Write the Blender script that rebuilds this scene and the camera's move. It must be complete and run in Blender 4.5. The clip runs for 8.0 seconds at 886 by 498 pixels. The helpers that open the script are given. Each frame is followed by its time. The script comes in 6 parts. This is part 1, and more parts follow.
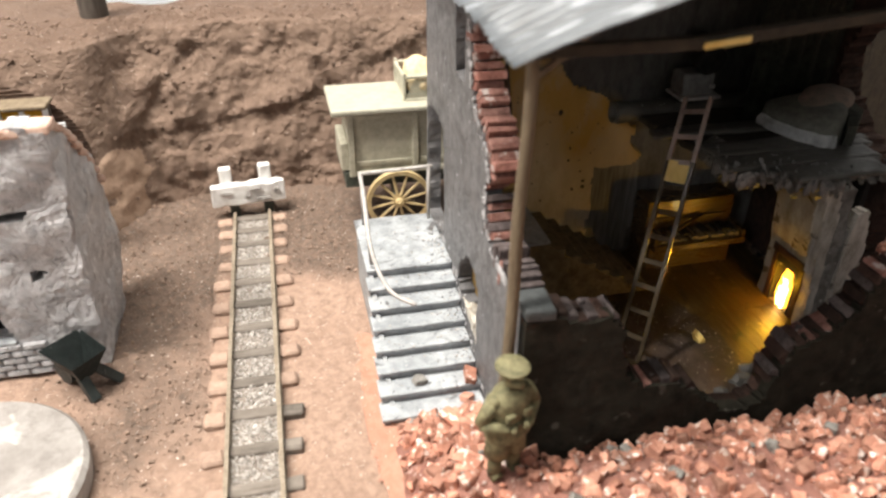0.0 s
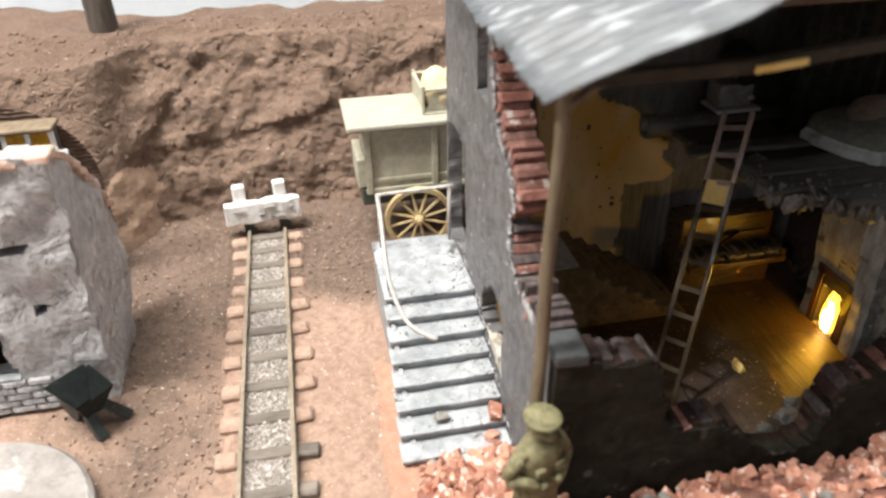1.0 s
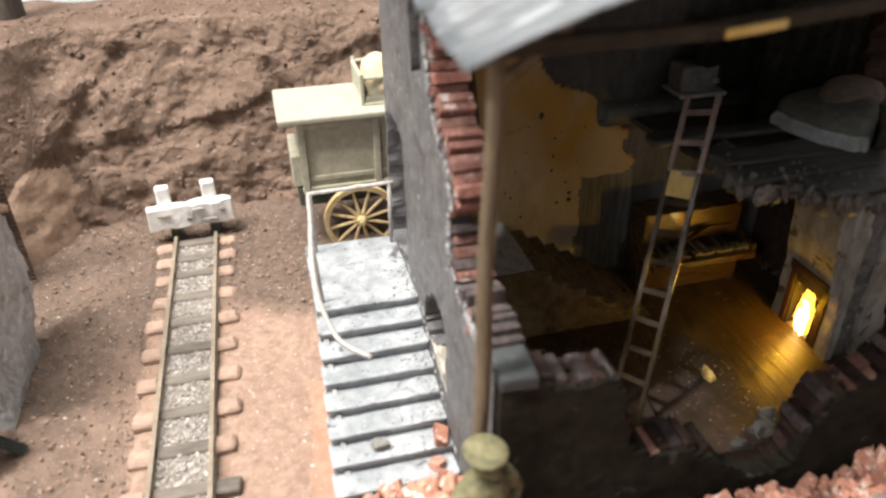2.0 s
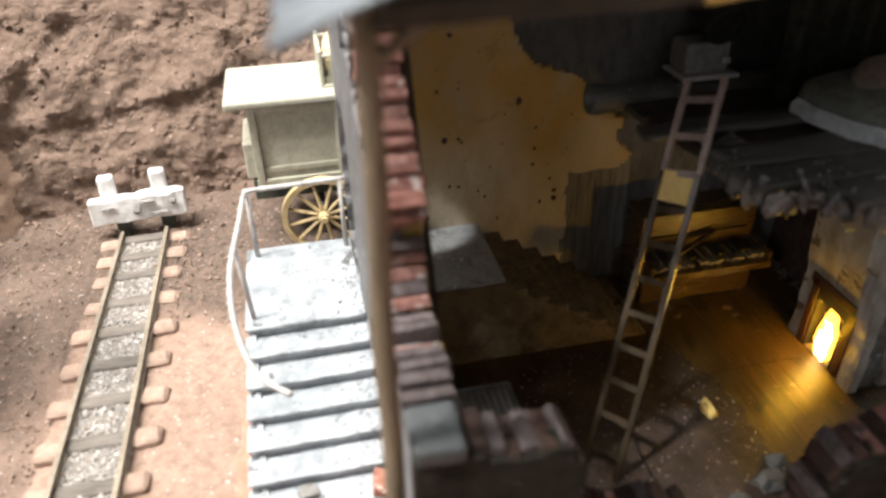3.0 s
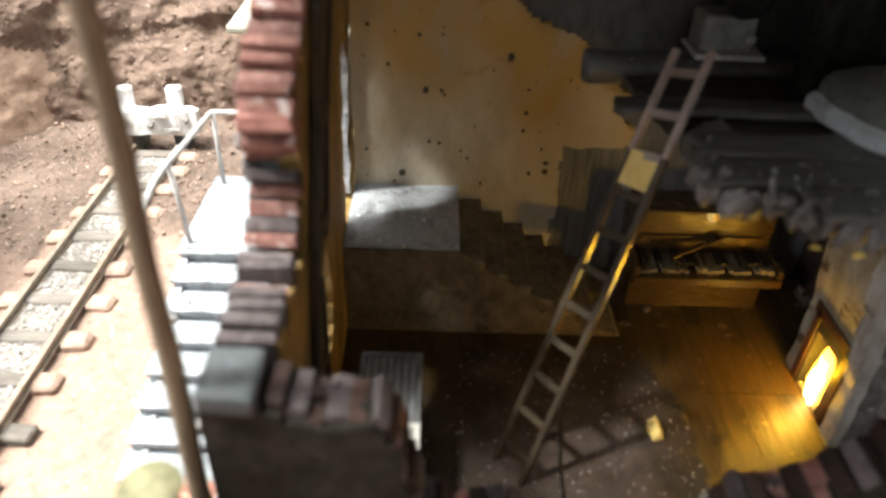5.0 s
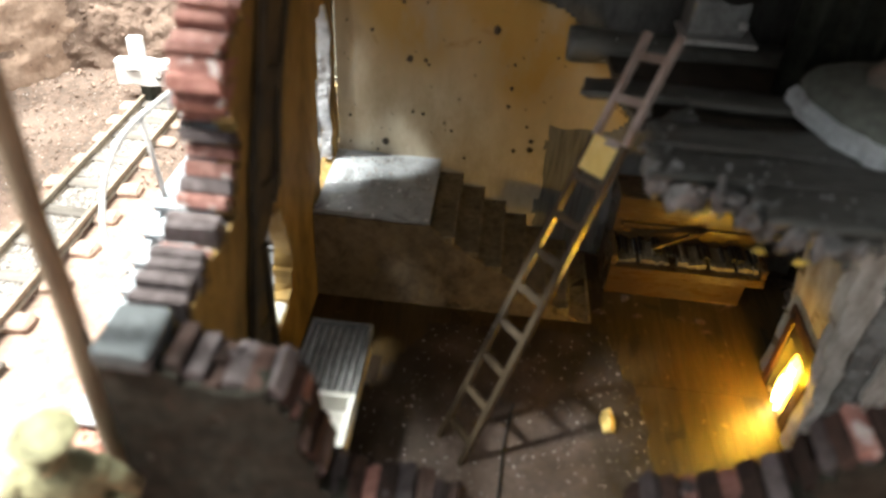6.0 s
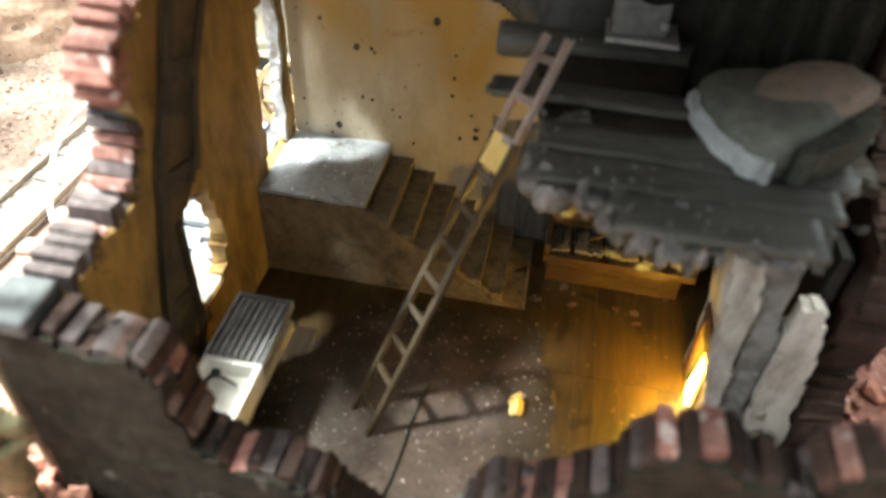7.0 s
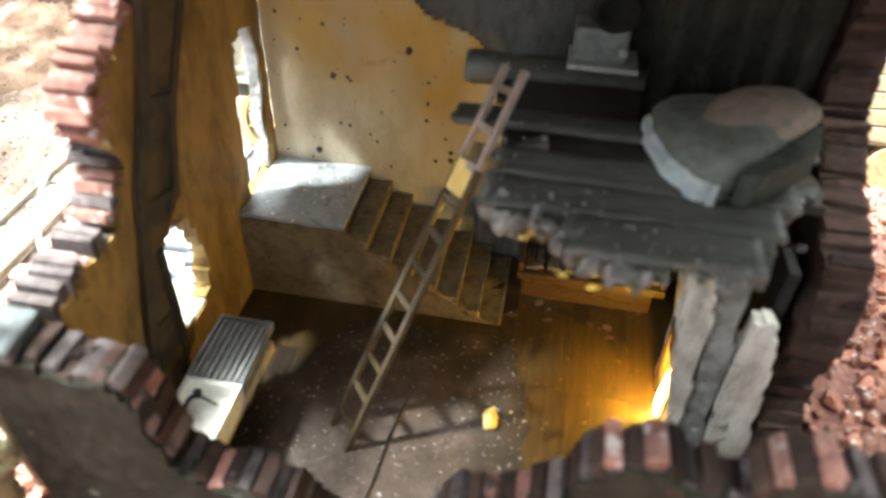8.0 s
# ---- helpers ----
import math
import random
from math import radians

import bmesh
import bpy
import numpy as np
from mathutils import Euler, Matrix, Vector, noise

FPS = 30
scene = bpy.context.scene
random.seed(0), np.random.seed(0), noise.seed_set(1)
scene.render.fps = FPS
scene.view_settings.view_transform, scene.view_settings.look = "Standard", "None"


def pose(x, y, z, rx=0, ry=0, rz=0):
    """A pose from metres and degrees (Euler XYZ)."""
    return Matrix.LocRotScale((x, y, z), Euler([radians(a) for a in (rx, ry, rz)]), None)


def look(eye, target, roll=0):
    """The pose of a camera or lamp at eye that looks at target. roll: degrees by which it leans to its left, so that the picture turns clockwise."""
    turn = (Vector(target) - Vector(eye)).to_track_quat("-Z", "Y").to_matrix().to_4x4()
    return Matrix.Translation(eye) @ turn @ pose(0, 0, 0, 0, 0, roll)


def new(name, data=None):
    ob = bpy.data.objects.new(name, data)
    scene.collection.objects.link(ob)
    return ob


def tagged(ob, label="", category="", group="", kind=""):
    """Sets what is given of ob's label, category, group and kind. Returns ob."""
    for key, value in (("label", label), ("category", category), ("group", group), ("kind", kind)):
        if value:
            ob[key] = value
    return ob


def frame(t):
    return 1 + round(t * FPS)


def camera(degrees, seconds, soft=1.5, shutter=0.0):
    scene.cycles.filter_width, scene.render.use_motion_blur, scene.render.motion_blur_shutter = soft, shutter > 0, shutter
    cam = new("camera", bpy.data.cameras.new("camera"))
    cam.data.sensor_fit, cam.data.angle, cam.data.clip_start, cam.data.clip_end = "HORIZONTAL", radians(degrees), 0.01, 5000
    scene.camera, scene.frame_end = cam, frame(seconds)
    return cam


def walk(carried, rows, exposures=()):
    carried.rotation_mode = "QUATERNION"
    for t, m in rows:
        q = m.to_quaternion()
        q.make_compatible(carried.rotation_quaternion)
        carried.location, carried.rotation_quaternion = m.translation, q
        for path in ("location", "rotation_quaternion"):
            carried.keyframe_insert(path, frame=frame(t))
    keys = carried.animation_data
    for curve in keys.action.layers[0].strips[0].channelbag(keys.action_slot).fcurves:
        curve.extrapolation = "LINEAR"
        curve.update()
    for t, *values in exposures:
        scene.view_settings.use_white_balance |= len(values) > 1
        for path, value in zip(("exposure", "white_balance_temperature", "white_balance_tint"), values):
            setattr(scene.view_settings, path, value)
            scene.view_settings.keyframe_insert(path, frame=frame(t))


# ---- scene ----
# A modelled ruin. The plan is drawn with the track gauge as 0.6; S turns plan units into metres (gauge 0.72, door 2.0).
S = 1.2
cam = camera(63.0, 8.0, soft=2.5)
cam.data.dof.use_dof, cam.data.dof.focus_distance, cam.data.dof.aperture_fstop = True, 10.5 * S, 0.31
PATH = [
    (0, (0.75, 0.191, 6.348), (1.137, 1.854, 5.307), 0.5),
    (0.5, (0.898, 0.604, 6.494), (1.25, 2.272, 5.448), 0.3),
    (1, (0.883, 0.831, 6.404), (1.212, 2.5, 5.354), -1.0),
    (1.5, (0.988, 1.149, 6.209), (1.387, 2.802, 5.156), -1.1),
    (1.7, (1.15, 1.32, 6.1), (1.57, 2.968, 5.047), -0.7),
    (2.8, (2.124, 2.389, 5.602), (2.479, 4.047, 4.541), -1.1),
    (3, (2.393, 2.612, 5.532), (2.728, 4.246, 4.427), -1.3),
    (3.5, (2.951, 2.792, 5.168), (3.228, 4.442, 4.073), -0.5),
    (4, (3.372, 2.763, 5.337), (3.586, 4.396, 4.201), 1.3),
    (4.5, (3.654, 2.724, 5.206), (3.789, 4.361, 4.065), 1.7),
    (5.8, (4.527, 2.972, 5.064), (4.456, 4.556, 3.845), 4.2),
    (6, (4.694, 2.93, 5.134), (4.61, 4.5, 3.898), 4.3),
    (6.5, (5.284, 2.935, 5.288), (5.109, 4.449, 3.992), 4.4),
    (7, (5.902, 2.953, 5.495), (5.674, 4.449, 4.187), 3.4),
    (7.5, (6.103, 2.864, 5.505), (5.87, 4.354, 4.191), 3.6),
    (8, (6.198, 2.868, 5.736), (5.956, 4.382, 4.452), 2.1),
]
EXPOSURES = [(0, 0.05, 6750, 10), (0.5, 0.05, 6600, 10), (1.7, 0.07, 6550, 10), (3, 0.33, 6350, 9), (3.5, 0.62, 6200, 7), (4, 0.8, 6200, 6.5), (4.5, 0.9, 6200, 6), (6, 1.34, 6100, 3), (6.5, 1.78, 6000, 1), (7, 2.03, 6100, 0), (7.5, 2.26, 6150, 0), (8, 2.32, 5900, -1)]
walk(cam, [(t, look(Vector(eye) * S, Vector(target) * S, roll)) for t, eye, target, roll in PATH], EXPOSURES)

# ---- world and lamps ----
world = bpy.data.worlds.new("hall_light")
scene.world = world
world.use_nodes = True
world.node_tree.nodes["Background"].inputs[0].default_value = (1.0, 0.96, 0.91, 1)
world.node_tree.nodes["Background"].inputs[1].default_value = 0.18


def lamp(name, kind, m, power, colour, size=0.1):
    data = bpy.data.lights.new(name, kind)
    data.energy, data.color = power * S * S, colour
    if kind == "AREA":
        data.shape, data.size = "DISK", size * S
    if kind == "POINT":
        data.shadow_soft_size = size * S
    ob = new(name, data)
    ob.matrix_world = m
    return ob


def at(x, y, z):
    return (x * S, y * S, z * S)


lamp("hall_lamp", "AREA", look(at(-24, 1.5, 36), at(3, 8, 0)), 15000, (1.0, 0.95, 0.88), 4)
lamp("hall_lamp_west", "AREA", look(at(-14, 4.5, 40), at(3, 8, 0)), 7000, (1.0, 0.95, 0.88), 5)
lamp("hall_lamp_above", "AREA", look(at(-8, 7, 43), at(2, 8, 0)), 32500, (1.0, 0.95, 0.88), 20)
# added fill without a known source: brightens south faces and the front floor
lamp("fill_south", "AREA", look(at(-3, -10, 40), at(4, 6, 0)), 900, (1.0, 0.96, 0.90), 8)
lamp("hall_lamp_front", "AREA", look(at(-25, -19, 22), at(4, 8, 1)), 1900, (0.97, 0.97, 1.0), 7)
# added fill from the east, for the rubble there; no known source
lamp("fill_east", "AREA", look(at(24, 11, 36), at(8, 8, 0)), 4200, (1.0, 0.95, 0.88), 8)

# ---- materials ----
MATS = {}


def mix(nt, fac, a, b):
    n = nt.nodes.new("ShaderNodeMix")
    n.data_type = "RGBA"
    for sock, v in ((n.inputs[0], fac), (n.inputs[6], a), (n.inputs[7], b)):
        if isinstance(v, (tuple, float)):
            sock.default_value = (*v, 1) if isinstance(v, tuple) else v
        else:
            nt.links.new(v, sock)
    return n.outputs[2]


def ramp(nt, value, lo, hi):
    n = nt.nodes.new("ShaderNodeMapRange")
    n.inputs[1].default_value, n.inputs[2].default_value = lo, hi
    nt.links.new(value, n.inputs[0])
    return n.outputs[0]


def grain(nt, coord, scale, detail=5.0, rough=0.6, stretch=(1, 1, 1), warp=0.0):
    m = nt.nodes.new("ShaderNodeMapping")
    m.inputs[3].default_value = [k / S for k in stretch]
    nt.links.new(coord, m.inputs[0])
    n = nt.nodes.new("ShaderNodeTexNoise")
    n.inputs["Scale"].default_value, n.inputs["Detail"].default_value = scale, detail
    n.inputs["Roughness"].default_value, n.inputs["Distortion"].default_value = rough, warp
    nt.links.new(m.outputs[0], n.inputs[0])
    return n.outputs[0]


def material(name, c1, c2, c3=None, scale=1.2, fine=9.0, rough=0.85, bump=0.03, metal=0.0, dust=None, dust_at=0.62, dust_scale=14.0,
             stain=None, stain_at=0.6, stain_scale=2.0, vary=0.0, stretch=(1, 1, 1), attr=None, coat=0.0, dust_stretch=(1, 1, 1), island=False, spec=0.5):
    """Two scales of colour, a sprinkle of dust or chips, a stain and a bump, all at full-size metres."""
    mt = bpy.data.materials.new(name)
    mt.use_nodes = True
    nt = mt.node_tree
    bs = nt.nodes["Principled BSDF"]
    tc = nt.nodes.new("ShaderNodeTexCoord").outputs["Object"]
    if vary and not island:
        # every piece takes its own stretch of the pattern
        step = nt.nodes.new("ShaderNodeVectorMath")
        step.operation = "MULTIPLY_ADD"
        nt.links.new(nt.nodes.new("ShaderNodeObjectInfo").outputs["Random"], step.inputs[0])
        step.inputs[1].default_value = (41 * S, 67 * S, 23 * S)
        nt.links.new(tc, step.inputs[2])
        tc = step.outputs[0]
    big = ramp(nt, grain(nt, tc, scale, 4, 0.6, stretch, 0.4), 0.35, 0.65)
    small = grain(nt, tc, fine, 6, 0.7, stretch)
    col = mix(nt, big, c1, c2)
    if attr:
        a = nt.nodes.new("ShaderNodeAttribute")
        a.attribute_name = "soil"
        col = mix(nt, a.outputs["Fac"], col, mix(nt, big, *attr))
    col = mix(nt, ramp(nt, small, 0.42, 0.72), col, c3 or tuple(k * 0.55 for k in c1))
    if stain:
        col = mix(nt, ramp(nt, grain(nt, tc, stain_scale, 5, 0.65, (1, 1, 1), 0.8), stain_at, stain_at + 0.05), col, stain)
    if dust:
        col = mix(nt, ramp(nt, grain(nt, tc, dust_scale, 2, 0.5, dust_stretch), dust_at, dust_at + 0.05), col, dust)
    if vary:
        info = nt.nodes.new("ShaderNodeNewGeometry" if island else "ShaderNodeObjectInfo")
        hsv = nt.nodes.new("ShaderNodeHueSaturation")
        nt.links.new(col, hsv.inputs["Color"])
        nt.links.new(ramp(nt, info.outputs["Random Per Island" if island else "Random"], 0, 1), hsv.inputs["Value"])
        hsv.inputs["Value"].default_value = 1
        r = hsv.inputs["Value"].links[0].from_node
        r.inputs[3].default_value, r.inputs[4].default_value = 1 - vary, 1 + vary
        col = hsv.outputs[0]
    nt.links.new(col, bs.inputs["Base Color"])
    rr = nt.nodes.new("ShaderNodeMapRange")
    rr.inputs[3].default_value, rr.inputs[4].default_value = max(rough - 0.15, 0.05), min(rough + 0.12, 1)
    nt.links.new(small, rr.inputs[0])
    nt.links.new(rr.outputs[0], bs.inputs["Roughness"])
    bs.inputs["Metallic"].default_value = metal
    bs.inputs["Specular IOR Level"].default_value = spec
    bs.inputs["Coat Weight"].default_value = coat
    if bump:
        b = nt.nodes.new("ShaderNodeBump")
        b.inputs["Distance"].default_value = bump * S
        b.inputs["Strength"].default_value = 0.8
        add = nt.nodes.new("ShaderNodeMath")
        nt.links.new(small, add.inputs[0])
        nt.links.new(big, add.inputs[1])
        nt.links.new(add.outputs[0], b.inputs["Height"])
        nt.links.new(b.outputs[0], bs.inputs["Normal"])
    MATS[name] = mt
    return mt


def glowing(name, colour, strength):
    mt = bpy.data.materials.new(name)
    mt.use_nodes = True
    bs = mt.node_tree.nodes["Principled BSDF"]
    bs.inputs["Base Color"].default_value = (*colour, 1)
    bs.inputs["Emission Color"].default_value = (*colour, 1)
    bs.inputs["Emission Strength"].default_value = strength
    return mt


EARTH = material("earth", (0.32, 0.214, 0.162), (0.39, 0.268, 0.207), (0.22, 0.145, 0.11), 0.9, 9.0, 0.92, 0.06, dust=(0.70, 0.61, 0.55), dust_at=0.68, dust_scale=26,
                 attr=((0.082, 0.058, 0.044), (0.135, 0.098, 0.077)))
BANK = material("bank_earth", (0.18, 0.121, 0.09), (0.245, 0.168, 0.128), (0.125, 0.082, 0.06), 1.6, 7.0, 0.95, 0.10, attr=((0.115, 0.070, 0.049), (0.155, 0.10, 0.073)), dust=(0.36, 0.28, 0.23), dust_at=0.67, dust_scale=14)
RUBBLE = material("brick_rubble", (0.40, 0.175, 0.118), (0.52, 0.285, 0.21), (0.25, 0.098, 0.066), 2.0, 8.0, 0.9, 0.03, dust=(0.60, 0.46, 0.40), dust_at=0.58, dust_scale=10, vary=0.4)
BRICK = material("old_brick", (0.23, 0.10, 0.08), (0.36, 0.20, 0.17), (0.12, 0.05, 0.04), 2.5, 9.0, 0.85, 0.025, dust=(0.46, 0.40, 0.38), dust_at=0.61, dust_scale=8, vary=0.45, spec=0.3)
# dark brick: on the wall edges its colour carries the roof's shade
GREY_BRICK = material("dark_brick", (0.036, 0.024, 0.020), (0.06, 0.034, 0.027), (0.022, 0.016, 0.014), 2.5, 9.0, 0.9, 0.025, vary=0.5, spec=0.15)
# pale brick, taken down in colour for the same shade
PALE_BRICK = material("dull_pale_brick", (0.085, 0.07, 0.07), (0.14, 0.117, 0.117), (0.038, 0.028, 0.027), 2.5, 9.0, 0.9, 0.025, vary=0.35, spec=0.2)
PLASTER_OUT = material("grey_render", (0.13, 0.13, 0.136), (0.185, 0.183, 0.19), (0.075, 0.074, 0.078), 1.8, 6.0, 0.55, 0.03, dust=(0.46, 0.46, 0.48), dust_at=0.69, dust_scale=10, stain=(0.06, 0.06, 0.063), stain_at=0.66, stain_scale=1.6)
STOVE = material("stove_enamel", (0.30, 0.30, 0.30), (0.40, 0.40, 0.395), (0.17, 0.17, 0.17), 2.5, 8, 0.4, 0.01)
# front wall render: the shade under the roof is put into this dark colour
PLASTER_DARK = material("shaded_render", (0.02, 0.0185, 0.014), (0.034, 0.031, 0.024), (0.012, 0.011, 0.009), 1.2, 6.0, 0.9, 0.035, stain=(0.055, 0.031, 0.023), stain_at=0.64, stain_scale=1.4, dust=(0.075, 0.07, 0.06), dust_at=0.68, dust_scale=5, spec=0.1)
# attr: the amber of the firelight, painted over the paler plaster
PLASTER_IN = material("yellowed_firelit_plaster", (0.56, 0.49, 0.36), (0.62, 0.57, 0.47), (0.42, 0.34, 0.22), 0.7, 4.0, 0.8, 0.012, stain=(0.33, 0.21, 0.07), stain_at=0.62, stain_scale=0.7, stretch=(1, 1, 0.5), attr=((0.40, 0.25, 0.062), (0.47, 0.32, 0.105)))
SPOT = material("dark_spot", (0.05, 0.038, 0.026), (0.08, 0.06, 0.04), None, 8, 20, 0.7, 0.0)
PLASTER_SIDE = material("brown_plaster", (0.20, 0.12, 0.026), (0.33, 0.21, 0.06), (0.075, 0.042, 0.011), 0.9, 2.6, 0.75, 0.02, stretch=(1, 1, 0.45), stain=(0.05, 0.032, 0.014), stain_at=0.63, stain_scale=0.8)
DARK_BOARD = material("smoked_board", (0.038, 0.029, 0.017), (0.12, 0.078, 0.03), (0.018, 0.014, 0.010), 0.8, 2.2, 0.75, 0.015, stretch=(1, 0.6, 1.2), stain=(0.12, 0.075, 0.022), stain_at=0.64, stain_scale=1.1)
DARK_WOOD = material("dark_wood", (0.030, 0.024, 0.016), (0.05, 0.039, 0.024), (0.018, 0.014, 0.010), 1.5, 6, 0.8, 0.012)
RUIN = material("ruin_render", (0.47, 0.47, 0.49), (0.60, 0.60, 0.62), (0.27, 0.27, 0.285), 2.2, 7.0, 0.34, 0.11, dust=(0.70, 0.70, 0.72), dust_at=0.65, dust_scale=5.0, stain=(0.20, 0.19, 0.195), stain_at=0.62, stain_scale=4.5)
STEP = material("step_stone", (0.31, 0.335, 0.36), (0.43, 0.455, 0.48), (0.19, 0.205, 0.22), 1.8, 5.0, 0.36, 0.025, dust=(0.66, 0.68, 0.70), dust_at=0.70, dust_scale=18, stain=(0.11, 0.11, 0.115), stain_at=0.61, stain_scale=4.2)
STEP_EDGE = material("step_riser", (0.31, 0.33, 0.35), (0.41, 0.43, 0.45), (0.20, 0.21, 0.22), 2, 9, 0.6, 0.02)
RAIL = material("rail_metal", (0.28, 0.235, 0.18), (0.36, 0.305, 0.24), (0.19, 0.15, 0.11), 2, 12, 0.5, 0.006, metal=0.3)
TIE = material("sleeper_wood", (0.15, 0.13, 0.112), (0.22, 0.192, 0.168), (0.09, 0.075, 0.063), 2.5, 10, 0.85, 0.02, stretch=(0.3, 1.5, 1), vary=0.2)
TIE_DUST = material("clay_covered_wood", (0.36, 0.25, 0.195), (0.43, 0.305, 0.24), (0.24, 0.165, 0.127), 2, 8, 0.92, 0.03, vary=0.12)
BALLAST = material("ballast_grit", (0.38, 0.352, 0.33), (0.54, 0.515, 0.49), (0.21, 0.185, 0.16), 6, 16, 0.9, 0.01, vary=0.3, island=True)
BALLAST_BED = material("trodden_ballast", (0.23, 0.195, 0.17), (0.32, 0.285, 0.255), (0.12, 0.098, 0.083), 3, 11, 0.95, 0.03, dust=(0.55, 0.53, 0.51), dust_at=0.60, dust_scale=16)
BREAST = material("smoke_stained_limewash", (0.36, 0.31, 0.23), (0.50, 0.46, 0.38), (0.22, 0.17, 0.10), 1.2, 6, 0.8, 0.02, stain=(0.12, 0.085, 0.04), stain_at=0.58, stain_scale=1.6, stretch=(1, 1, 0.5))
WHITE = material("white_paint", (0.78, 0.78, 0.78), (0.84, 0.84, 0.84), (0.66, 0.66, 0.65), 3, 9, 0.7, 0.015, stain=(0.32, 0.31, 0.30), stain_at=0.70, stain_scale=5)
PIPE = material("pale_rail_paint", (0.42, 0.40, 0.385), (0.50, 0.485, 0.475), (0.26, 0.24, 0.23), 4, 12, 0.55, 0.006)
WAGON = material("wagon_paint", (0.42, 0.405, 0.32), (0.49, 0.475, 0.385), (0.31, 0.295, 0.23), 1.2, 7, 0.65, 0.012, stain=(0.19, 0.18, 0.14), stain_at=0.70, stain_scale=3)
WAGON_ROOF = material("wagon_roof_paint", (0.37, 0.36, 0.295), (0.41, 0.40, 0.33), (0.31, 0.30, 0.24), 1, 7, 0.6, 0.006)
WAGON_DARK = material("wagon_chassis", (0.05, 0.062, 0.05), (0.08, 0.09, 0.072), None, 2, 8, 0.7, 0.01)
WHEEL = material("wheel_wood", (0.50, 0.385, 0.20), (0.58, 0.46, 0.26), (0.32, 0.225, 0.105), 3, 10, 0.6, 0.008)
SACK = material("sackcloth", (0.66, 0.54, 0.33), (0.73, 0.61, 0.40), (0.52, 0.40, 0.22), 2.5, 14, 0.9, 0.02)
STEEL = material("dark_green_steel", (0.028, 0.038, 0.038), (0.045, 0.056, 0.055), (0.018, 0.024, 0.024), 3, 12, 0.45, 0.006, metal=0.2, dust=(0.18, 0.19, 0.19), dust_at=0.70, dust_scale=24)
DISC = material("worn_stone", (0.23, 0.215, 0.205), (0.31, 0.295, 0.285), (0.17, 0.155, 0.147), 1.2, 4, 0.7, 0.025, stain=(0.38, 0.365, 0.35), stain_at=0.58, stain_scale=1.4)
UNIFORM = material("khaki", (0.15, 0.142, 0.074), (0.23, 0.21, 0.115), (0.06, 0.056, 0.03), 6, 14, 0.8, 0.012)
ROOFING = material("corrugated_sheet", (0.10, 0.113, 0.128), (0.15, 0.165, 0.184), (0.06, 0.065, 0.07), 2.2, 8, 0.5, 0.016, dust=(0.24, 0.26, 0.285), dust_at=0.60, dust_scale=5, dust_stretch=(0.18, 1.6, 1), stain=(0.075, 0.075, 0.078), stain_at=0.62, stain_scale=2.5, stretch=(0.15, 1.4, 1))
RUST_ROOF = material("brown_corrugated_sheet", (0.18, 0.124, 0.095), (0.25, 0.178, 0.14), (0.13, 0.088, 0.067), 1.5, 7, 0.85, 0.006)
SMOKED = material("smoked_plaster", (0.05, 0.038, 0.021), (0.09, 0.072, 0.042), (0.028, 0.02, 0.011), 1.4, 6, 0.7, 0.02, dust=(0.2, 0.18, 0.15), dust_at=0.66, dust_scale=3)
RUIN_TOP = material("ruin_wall_top", (0.50, 0.33, 0.26), (0.60, 0.47, 0.41), (0.38, 0.22, 0.16), 2.5, 6, 0.7, 0.03, vary=0.12)
POLE = material("weathered_pole", (0.165, 0.128, 0.082), (0.225, 0.176, 0.118), (0.10, 0.072, 0.046), 2, 9, 0.85, 0.015, stretch=(1, 1, 0.2))
# one ladder wood in two tones: dark as in shade, pale as in light
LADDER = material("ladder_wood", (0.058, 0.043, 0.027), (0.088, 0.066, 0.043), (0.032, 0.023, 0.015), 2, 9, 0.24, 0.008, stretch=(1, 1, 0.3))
LADDER_TOP = material("lit_ladder_wood", (0.34, 0.275, 0.25), (0.44, 0.365, 0.335), (0.20, 0.155, 0.135), 2, 9, 0.4, 0.008, stretch=(1, 1, 0.3))
YELLOW = material("yellow_board", (0.78, 0.56, 0.17), (0.82, 0.63, 0.25), (0.66, 0.45, 0.12), 4, 9, 0.5, 0.006)
FLOOR = material("floor_boards", (0.042, 0.025, 0.006), (0.070, 0.042, 0.011), (0.028, 0.016, 0.0045), 1.5, 8, 0.45, 0.010, stretch=(2.5, 0.25, 1), vary=0.08, stain=(0.018, 0.010, 0.004), stain_at=0.57, stain_scale=1.3, dust=(0.15, 0.10, 0.04), dust_at=0.69, dust_scale=11, spec=0.5)
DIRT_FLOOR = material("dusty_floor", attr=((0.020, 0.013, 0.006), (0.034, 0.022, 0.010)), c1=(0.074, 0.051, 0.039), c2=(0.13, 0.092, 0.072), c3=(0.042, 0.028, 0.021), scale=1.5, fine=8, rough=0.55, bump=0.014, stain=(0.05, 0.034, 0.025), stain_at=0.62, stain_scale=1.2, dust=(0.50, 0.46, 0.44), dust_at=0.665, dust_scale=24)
UPPER = material("charred_boards", (0.07, 0.069, 0.061), (0.11, 0.108, 0.097), (0.038, 0.036, 0.031), 1.5, 8, 0.42, 0.025, stretch=(0.5, 1.4, 1), dust=(0.55, 0.56, 0.57), dust_at=0.70, dust_scale=13, vary=0.25)
TORN = material("torn_render", (0.12, 0.116, 0.112), (0.26, 0.255, 0.25), (0.03, 0.028, 0.026), 3, 12, 0.6, 0.02)
SOOT = material("soot_wall", (0.115, 0.112, 0.107), (0.17, 0.166, 0.158), (0.065, 0.063, 0.06), 0.8, 6, 0.85, 0.02, stretch=(1, 1, 0.4), spec=0.2)
